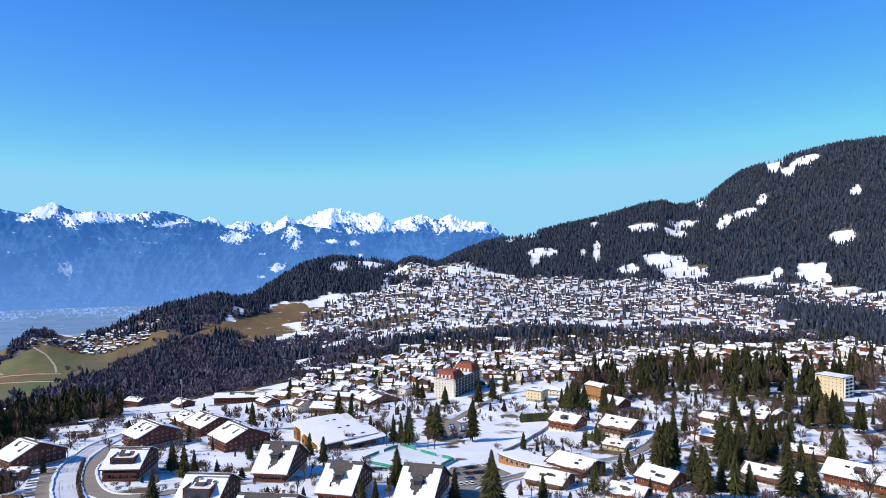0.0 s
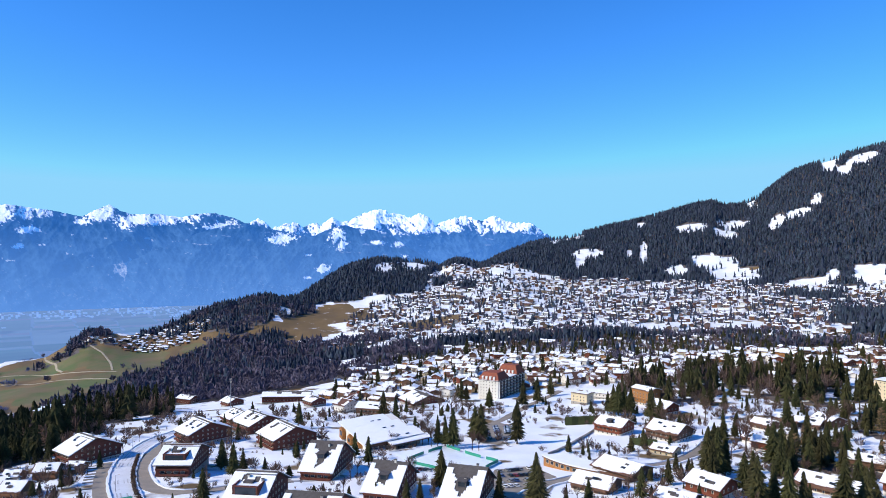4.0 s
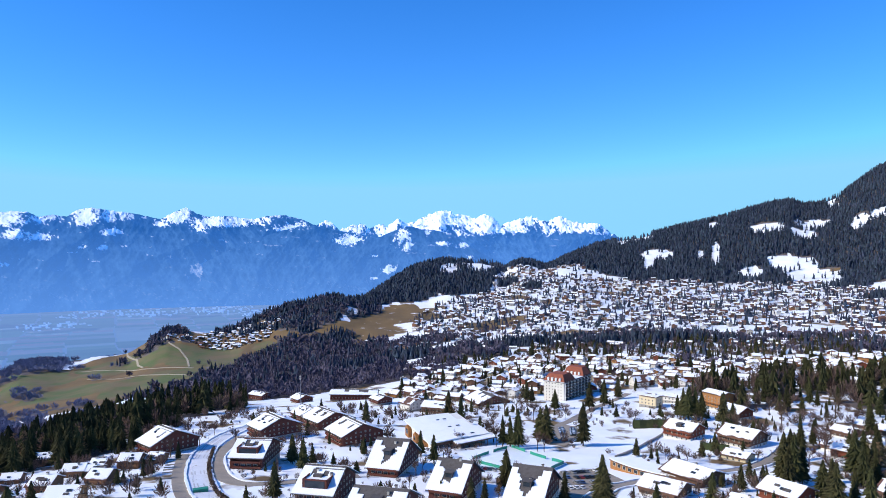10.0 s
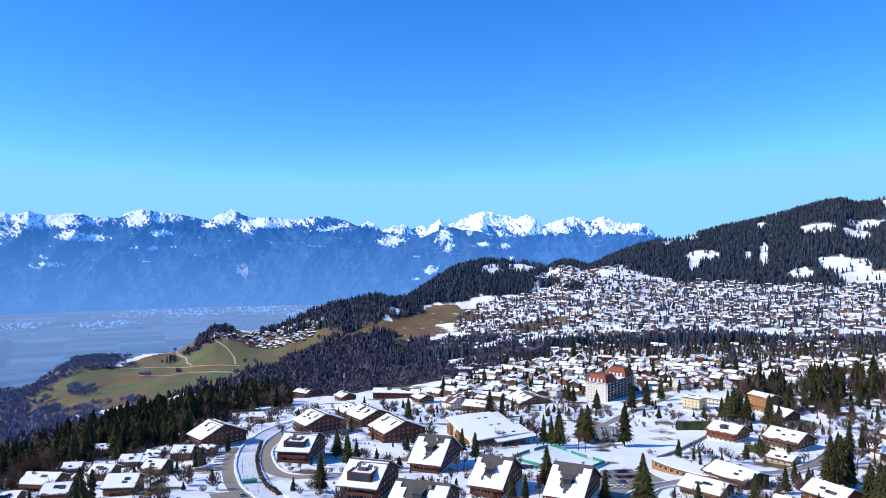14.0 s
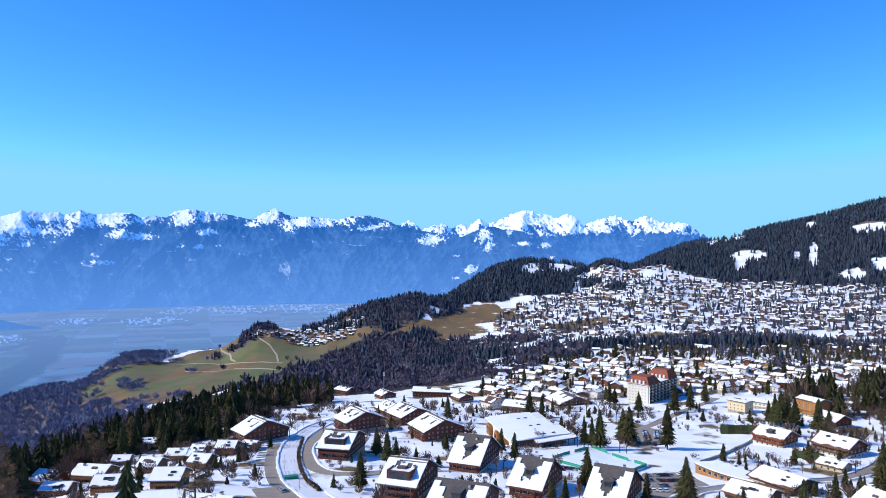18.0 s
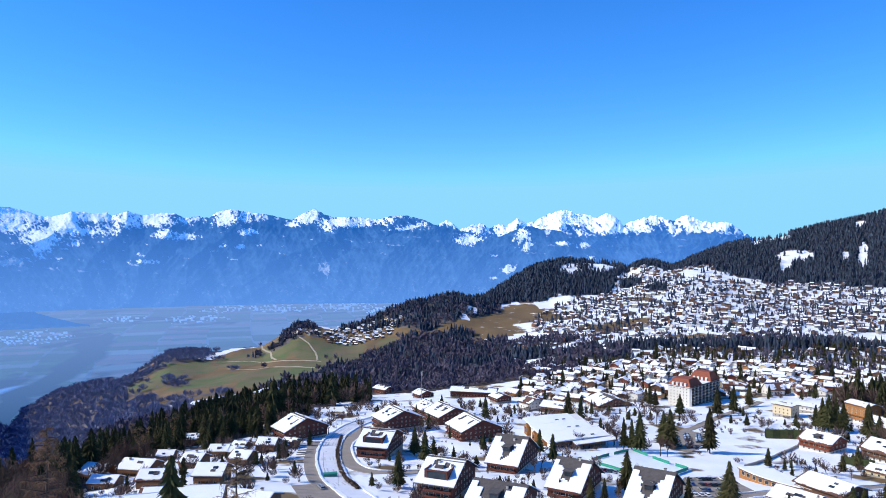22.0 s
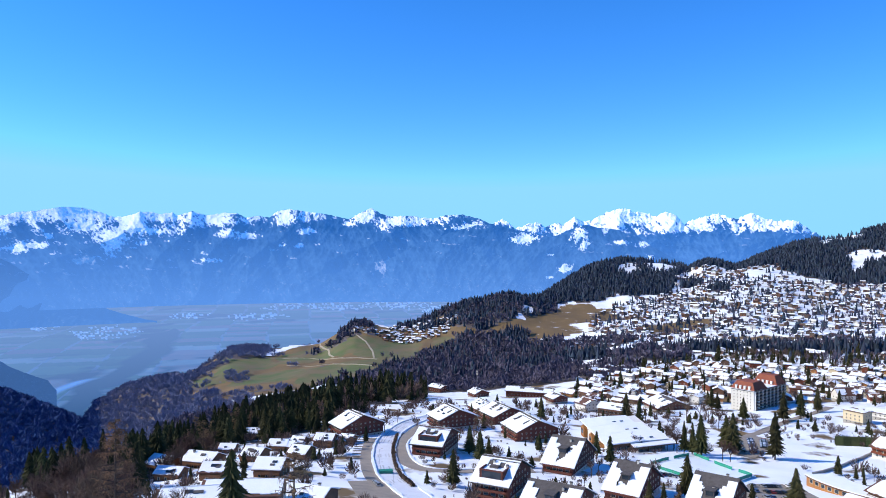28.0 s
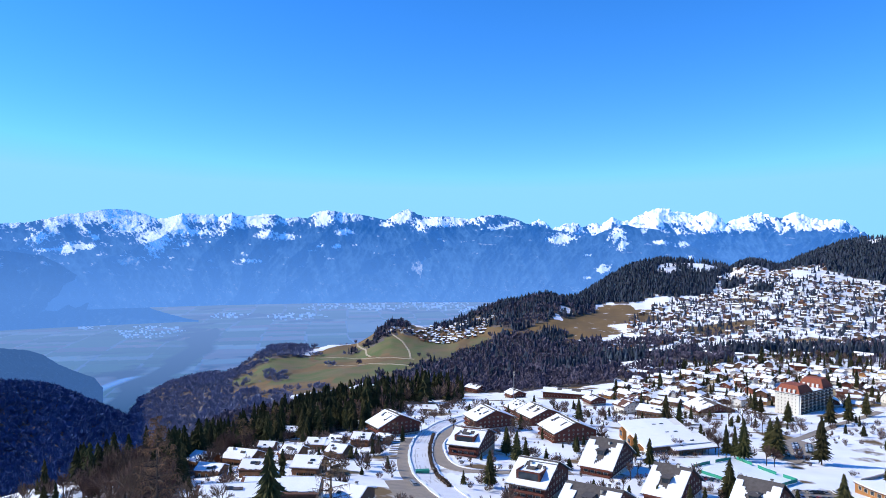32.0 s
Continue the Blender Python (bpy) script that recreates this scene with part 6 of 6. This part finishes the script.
def block_hotel(name, label, x, y, rz, w, d, tall, storeys, wall_mat, side_mat, mansards=()):
    """A tall hotel: floors of windows, balconies along the long side, and steep tiled roofs over its ends."""
    TAKEN.append((x, y, 0.6 * max(w, d)))
    h = thing(name, label, "hotel", "", x, y, None, rz)
    part("wall", Shape().box(-w / 2, -d / 2, -6, w / 2, d / 2, tall), wall_mat, h)
    part("roof", Shape().box(-w / 2 - 0.5, -d / 2 - 0.5, tall, w / 2 + 0.5, d / 2 + 0.5, tall + 0.5), SHINGLE, h)
    part("roof_snow", Shape().box(-w / 2 - 0.2, -d / 2 - 0.2, tall + 0.5, w / 2 + 0.2, d / 2 + 0.2, tall + 0.85), ROOFSNOW, h)
    f = tall / storeys
    for k in range(storeys):
        z = k * f
        n = int(w / 3.2)
        for i in range(n):
            put_window(h, SMALL_WINDOW if wall_mat == WHITEWALL else WINDOW, (i - (n - 1) / 2) * 3.2, -d / 2, z + 0.9, 0)
        bal = part("balcony", Shape().box(w / 2, -d / 2 + 1, z + f - 0.25, w / 2 + 1.5, d / 2 - 1, z + f - 0.05), side_mat, h)
        part("railing", Shape().box(w / 2 + 1.4, -d / 2 + 1, z + f - 0.05, w / 2 + 1.5, d / 2 - 1, z + f + 0.9), BROWNWOOD if mansards else side_mat, bal)
        part("glazing", Shape().box(w / 2 - 0.1, -d / 2 + 1.5, z + 0.4, w / 2 + 0.05, d / 2 - 1.5, z + f - 0.5), GLASS, h)
        m = int(d / 7)
        for i in range(m + 1):
            yy = -d / 2 + 1 + i * (d - 2.3) / max(1, m)
            part("partition", Shape().box(w / 2 + 0.03, yy, z + 0.1, w / 2 + 1.38, yy + 0.25, z + f - 0.26), side_mat, h)
    for v0, v1, up in mansards:
        s = Shape()
        s.add([(-w / 2 - 0.7, v0, tall + 0.86), (w / 2 + 0.7, v0, tall + 0.86), (w / 2 + 0.7, v1, tall + 0.86), (-w / 2 - 0.7, v1, tall + 0.86),
               (-w / 2 + 3.2, v0 + 4, tall + up), (w / 2 - 3.2, v0 + 4, tall + up), (w / 2 - 3.2, v1 - 4, tall + up), (-w / 2 + 3.2, v1 - 4, tall + up)],
              [(3, 2, 1, 0), (4, 5, 6, 7), (0, 1, 5, 4), (1, 2, 6, 5), (2, 3, 7, 6), (3, 0, 4, 7)])
        r = part("mansard_roof", s, REDTILE, h)
        for i in range(4):
            xx = (i - 1.5) * 4.2
            dm = part("dormer", Shape().box(xx - 0.9, v0 - 0.1, tall + 1.2, xx + 0.9, v0 + 3, tall + 4.2), WHITEWALL, r)
    return h


hx, hy = polar(-0.9, 708)
block_hotel("grand_hotel", "tall old hotel with red tiled mansard roofs and balconies", hx + 4, hy + 14, -28, 22, 60, 20, 7, PLASTER, WHITEWALL, ((-30, -6, 7.5), (12, 30, 9)))
block_hotel("white_hotel", "six-storey cream hotel with a flat snowy roof", 330, 590, -56, 23, 16, 17.5, 6, CREAM, WHITEWALL)
block_hotel("apartment_block", "dark apartment block rising over the trees", *polar(33.0, 830), 0, 16, 30, 20, 7, BROWNWOOD, PLASTER)


TAKEN.append((312, 552, 30))
TAKEN.append((292, 520, 22))


def restaurant():
    """Low curved restaurant with an orange wooden front and a flat snowy roof."""
    x, y = 50, 372
    TAKEN.append((x, y, 18))
    h = thing("restaurant", "low curved restaurant with orange wooden front and snowy roof", "restaurant", "", x, y, None, -38)
    wall, roof, snow = Shape(), Shape(), Shape()
    n, rad = 12, 42.0
    ang = [radians(-24 + 48 * i / n) for i in range(n + 1)]
    for sh, r0, r1, z0, z1 in ((wall, rad, rad + 12, -4, 3.4), (roof, rad - 1.8, rad + 13, 3.4, 3.75), (snow, rad - 1.6, rad + 12.8, 3.75, 4.2)):
        v = []
        for a in ang:
            c, s = math.sin(a), -math.cos(a)
            v += [(r0 * c, r0 * s + rad + 4, z0), (r1 * c, r1 * s + rad + 4, z0), (r1 * c, r1 * s + rad + 4, z1), (r0 * c, r0 * s + rad + 4, z1)]
        f = []
        for i in range(n):
            for k in range(4):
                f.append((4 * i + k, 4 * i + (k + 1) % 4, 4 * i + 4 + (k + 1) % 4, 4 * i + 4 + k))
        sh.add(v, f + [(0, 1, 2, 3), (4 * n + 3, 4 * n + 2, 4 * n + 1, 4 * n)])
    part("wall", wall, HONEYWOOD, h)
    ro = part("roof", roof, ROOFTILE, h)
    part("roof_snow", snow, ROOFSNOW, ro)
    for i in range(1, n):
        a = ang[i]
        w = new("window", WIDE_WINDOW)
        w.parent = h
        w.matrix_local = pose((rad + 12) * math.sin(a), -(rad + 12) * math.cos(a) + rad + 4, 0.9, 0, 0, math.degrees(a))


restaurant()

# mast, container, lamps
mast = thing("radio_mast", "slim grey antenna mast behind the chalets", "mast", "", -258, 690)
part("pole", Shape().tube((0, 0, -1), (0, 0, 30), 0.35, 0.2, 8), METAL, mast)
for z in (26, 28.5):
    part("antenna", Shape().box(-0.8, -0.2, z, -0.4, 0.2, z + 2).box(0.4, -0.2, z, 0.8, 0.2, z + 2), PALE, mast)
skip = thing("container", "green waste container beside the lane", "container", "", -156, 291, None, 35)
part("body", Shape().prism([(-1.2, 0), (1.2, 0), (1.4, 1.9), (-1.4, 1.9)], -3.2, 3.2), SKIPGREEN, skip)
part("lid", Shape().box(-3.3, -1.5, 1.9, 3.3, 1.5, 2.05), SKIPGREEN, skip)


def lamp_kind():
    root = tagged(new("street_lamp"), "grey street lamp post beside the road", "street lamp", "street lamps")
    part("pole", Shape().tube((0, 0, -0.5), (0, 0, 7.5), 0.11, 0.07, 8), METAL, root)
    part("arm", Shape().tube((0, 0, 7.4), (1.3, 0, 7.7), 0.05, 0.05, 6), METAL, root)
    part("lantern", Shape().box(1.1, -0.14, 7.55, 1.9, 0.14, 7.72), PALE, root)
    return root


LAMP = lamp_kind()
for i, (x, y) in enumerate([(-140, 268), (-170, 310), (-200, 366), (-222, 425), (70, 376), (118, 420), (22, 352), (10, 560)]):
    m = pose(x, y, float(height(x, y)), 0, 0, 40 * i)
    if i:
        copy_thing(LAMP, m)
    else:
        LAMP.matrix_basis = m


def clear_of(x, y, gap=0.0):
    return all((x - a) ** 2 + (y - b) ** 2 > (c + gap) ** 2 for a, b, c in TAKEN)


# ---- town houses between the near slopes and the stream ----
town_rng = random.Random(5)
tp = scatter(-33, 12, 600, 1290, 18.0, 201)
tp = tp[(inside(TOWN, tp[:, 0], tp[:, 1], 0.2, 6) > 0) & ~forest_at(tp[:, 0], tp[:, 1])[0]]
made = 0
for x, y in tp:
    x, y = float(x), float(y)
    if made > 430 or not clear_of(x, y, 3) or town_rng.random() < 0.12:
        continue
    made += 1
    build = town_rng.choice([brown_house, brown_house, brown_house, brown_house, red_house, red_house, pale_house, pale_house, honey_house, cream_house])
    L, d = town_rng.uniform(8, 15), town_rng.uniform(8, 13)
    build(round(x, 1), round(y, 1), town_rng.choice([-12, -12, 78]) + town_rng.uniform(-20, 20), L, d, town_rng.choice([3.2, 5.6, 5.6, 8]), town_rng.uniform(17, 25))


# ---- far village: too many houses to count ----
def village(name, label, places, seed, size=1.0):
    g = np.random.RandomState(seed)
    sh, z0 = Shape(), height(places[:, 0], places[:, 1])
    for (x, y), z in zip(places, z0):
        L, d, e, rz = size * g.uniform(7, 14.5), size * g.uniform(6.5, 10.5), size * g.choice([3.0, 4.0, 5.5, 7.0]), radians(g.choice([-10, 80]) + g.uniform(-22, 22))
        c, s, up = math.cos(rz), math.sin(rz), d / 2 * 0.4
        wall, roofs = int(g.choice([0, 0, 0, 0, 0, 1, 2, 2, 3, 3, 8])), [int(g.choice([4, 4, 4, 4, 4, 4, 5])) for k in range(2)]
        tv = [(-L / 2, -d / 2, -3), (L / 2, -d / 2, -3), (L / 2, d / 2, -3), (-L / 2, d / 2, -3), (-L / 2, -d / 2, e), (L / 2, -d / 2, e), (L / 2, d / 2, e), (-L / 2, d / 2, e), (-L / 2, 0, e + up), (L / 2, 0, e + up)]
        place_ = lambda v: [(x + a * c - b * s, y + a * s + b * c, z + h) for a, b, h in v]
        sh.add(place_(tv), [(0, 1, 5, 4), (2, 3, 7, 6), (1, 2, 6, 9, 5), (3, 0, 4, 8, 7)], wall)
        o, t = 1.1, 0.5
        for side in (-1, 1):
            q = [(-L / 2 - o, 0, e + up + 0.1), (L / 2 + o, 0, e + up + 0.1), (L / 2 + o, side * (d / 2 + o), e - 0.4 * o), (-L / 2 - o, side * (d / 2 + o), e - 0.4 * o)]
            q += [(a, b, h + t) for a, b, h in q]
            sh.add(place_(q), [(4, 5, 6, 7)[::side]], roofs[side > 0])
            sh.add(place_(q), [(3, 2, 6, 7), (0, 3, 7, 4), (1, 2, 6, 5)], 5)
        for k in range(int(L / 3)):
            wx = -L / 2 + 1.8 + k * 3
            for fl in range(int(e / 2.6)):
                sh.add(place_([(wx, -d / 2 - 0.06, 0.8 + 2.7 * fl), (wx + 1.4, -d / 2 - 0.06, 0.8 + 2.7 * fl), (wx + 1.4, -d / 2 - 0.06, 2.2 + 2.7 * fl), (wx, -d / 2 - 0.06, 2.2 + 2.7 * fl)]), [(0, 1, 2, 3)], 7)
    me = mesh_of(name, sh.v, sh.f, [FARWALL, HUTWOOD, PLASTER, BROWNWOOD, ROOFSNOW, ROOFTILE, REDTILE, GLASS, STONE], sh.s)
    return tagged(new(name, me), label, "village", kind="stuff")


vp = scatter(-34, 14, 1220, 2650, 20.0, 301)
vp = vp[((inside(VILLAGE, vp[:, 0], vp[:, 1], 0.25, 5) > -0.05) | (inside(BELT, vp[:, 0], vp[:, 1], 0.25, 5) > 0)) & ~forest_at(vp[:, 0], vp[:, 1])[0]]
keep = np.random.RandomState(31).uniform(0, 1, len(vp)) < np.clip(0.5 + 0.8 * waves(vp[:, 0], vp[:, 1], 35, 4, 190.0) - 0.8 * np.clip(inside(BROWN, vp[:, 0], vp[:, 1], 0.2, 7) * 2, 0, 1), 0, 1)
village("far_village", "dense snowy alpine village of wooden chalets across the valley", vp[keep], 33)
hp = scatter(20, 40, 1500, 2250, 15.5, 302)
hp = hp[(inside(HAMLET, hp[:, 0], hp[:, 1], 0.2, 5) > 0)]
village("hamlet", "small snowy hamlet on the green shoulder above the valley", hp, 34, 0.78)

# ---- woods near by: the nearest trees one by one, the others joined ----
wp = scatter(-36, 60, 230, 1090, 8.6, 401)
con, mix = forest_at(wp[:, 0], wp[:, 1])
free = np.array([clear_of(a, b, 2.0) for a, b in wp])
near_c, near_m = wp[con & free], wp[mix & free]
order = np.argsort(np.hypot(near_c[:, 0], near_c[:, 1]))
for x, y in near_c[order[:190]]:
    plant(round(float(x), 1), round(float(y), 1), 15 + (abs(x * 3.3 + y * 1.7) % 11), "s" if (x * 1.3 + y * 2.1) % 5 > 0.7 else "l")
rest = near_c[order[190:]]
mixed_in = np.random.RandomState(19).uniform(0, 1, len(rest))
stand("spruce_wood", "dense spruce wood on the village slopes", rest[mixed_in < 0.56], MID_CONIFERS, (12, 34), NEARNEEDLE, 12)
stand("leafless_wood", "leafless brown trees among the spruces", rest[mixed_in > 0.62], MID_BARE, (12, 23), NEARTWIG, 16, 1.1)
order = np.argsort(np.hypot(near_m[:, 0], near_m[:, 1]))
for x, y in near_m[order[:60]]:
    plant(round(float(x), 1), round(float(y), 1), 11 + (abs(x * 3.3 + y * 1.7) % 8), "b")
rest = near_m[order[60:]]
yonder = np.hypot(rest[:, 0], rest[:, 1]) > 760
stand("leafless_wood", "leafless brown wood with fine twigs", rest[~yonder], MID_BARE, (9, 17), NEARTWIG, 13, 1.1)
stand("leafless_wood", "leafless grey-brown wood below the village", rest[yonder], LOW_BARE, (10, 17), HAZETWIG, 17, 1.3)
gp = scatter(-33, 14, 600, 1300, 11.0, 402)
few = np.random.RandomState(9).uniform(0, 1, len(gp))
inn = (inside(TOWN, gp[:, 0], gp[:, 1], 0.2, 6) > -0.1) & np.array([clear_of(a, b, 1.0) for a, b in gp])
stand("garden_spruce", "dark garden spruces between the town houses", gp[inn & (few < 0.3 + 0.3 * waves(gp[:, 0], gp[:, 1], 46, 4, 110.0))], MID_CONIFERS, (7, 19), NEARNEEDLE, 14)
stand("garden_tree", "leafless garden trees between the town houses", gp[inn & (few > 0.72)], MID_BARE, (7, 12), NEARTWIG, 15)

# ---- shrubs and young trees on the open snow ----
sp = scatter(-34, 58, 250, 660, 8.6, 501)
few = np.random.RandomState(21).uniform(0, 1, len(sp))
clump = waves(sp[:, 0], sp[:, 1], 41, 3, 60.0)
ok = np.array([clear_of(a, b, 1.5) for a, b in sp]) & (np.hypot(sp[:, 0] + 10, sp[:, 1] - 400) > 45) & (np.hypot(sp[:, 0] - 50, sp[:, 1] - 480) > 45)
stand("shrub", "bare brown garden shrubs poking out of the snow", sp[ok & (clump > -0.2) & (few < 0.6)], MID_BARE, (1.5, 5.5), NEARTWIG, 22, 1.6)
stand("young_spruce", "young spruces in the gardens", sp[ok & (clump > -0.05) & (few > 0.8)], MID_CONIFERS, (3, 11), NEARNEEDLE, 23, 1.2)
east = sp[ok & (few > 0.4) & (few < 0.48) & (np.degrees(np.arctan2(-sp[:, 0], sp[:, 1])) < -12)]
for x, y in east[:70]:
    plant(round(float(x), 1), round(float(y), 1), 9 + (abs(x * 3.3 + y * 1.7) % 14), "s" if (x + y) % 3 > 0.9 else "b")
stand("garden_tree", "leafless brown garden trees between the chalets", sp[ok & (few > 0.6) & (few < 0.76) & (clump > -0.35)], MID_BARE, (5, 11), NEARTWIG, 26, 1.3)
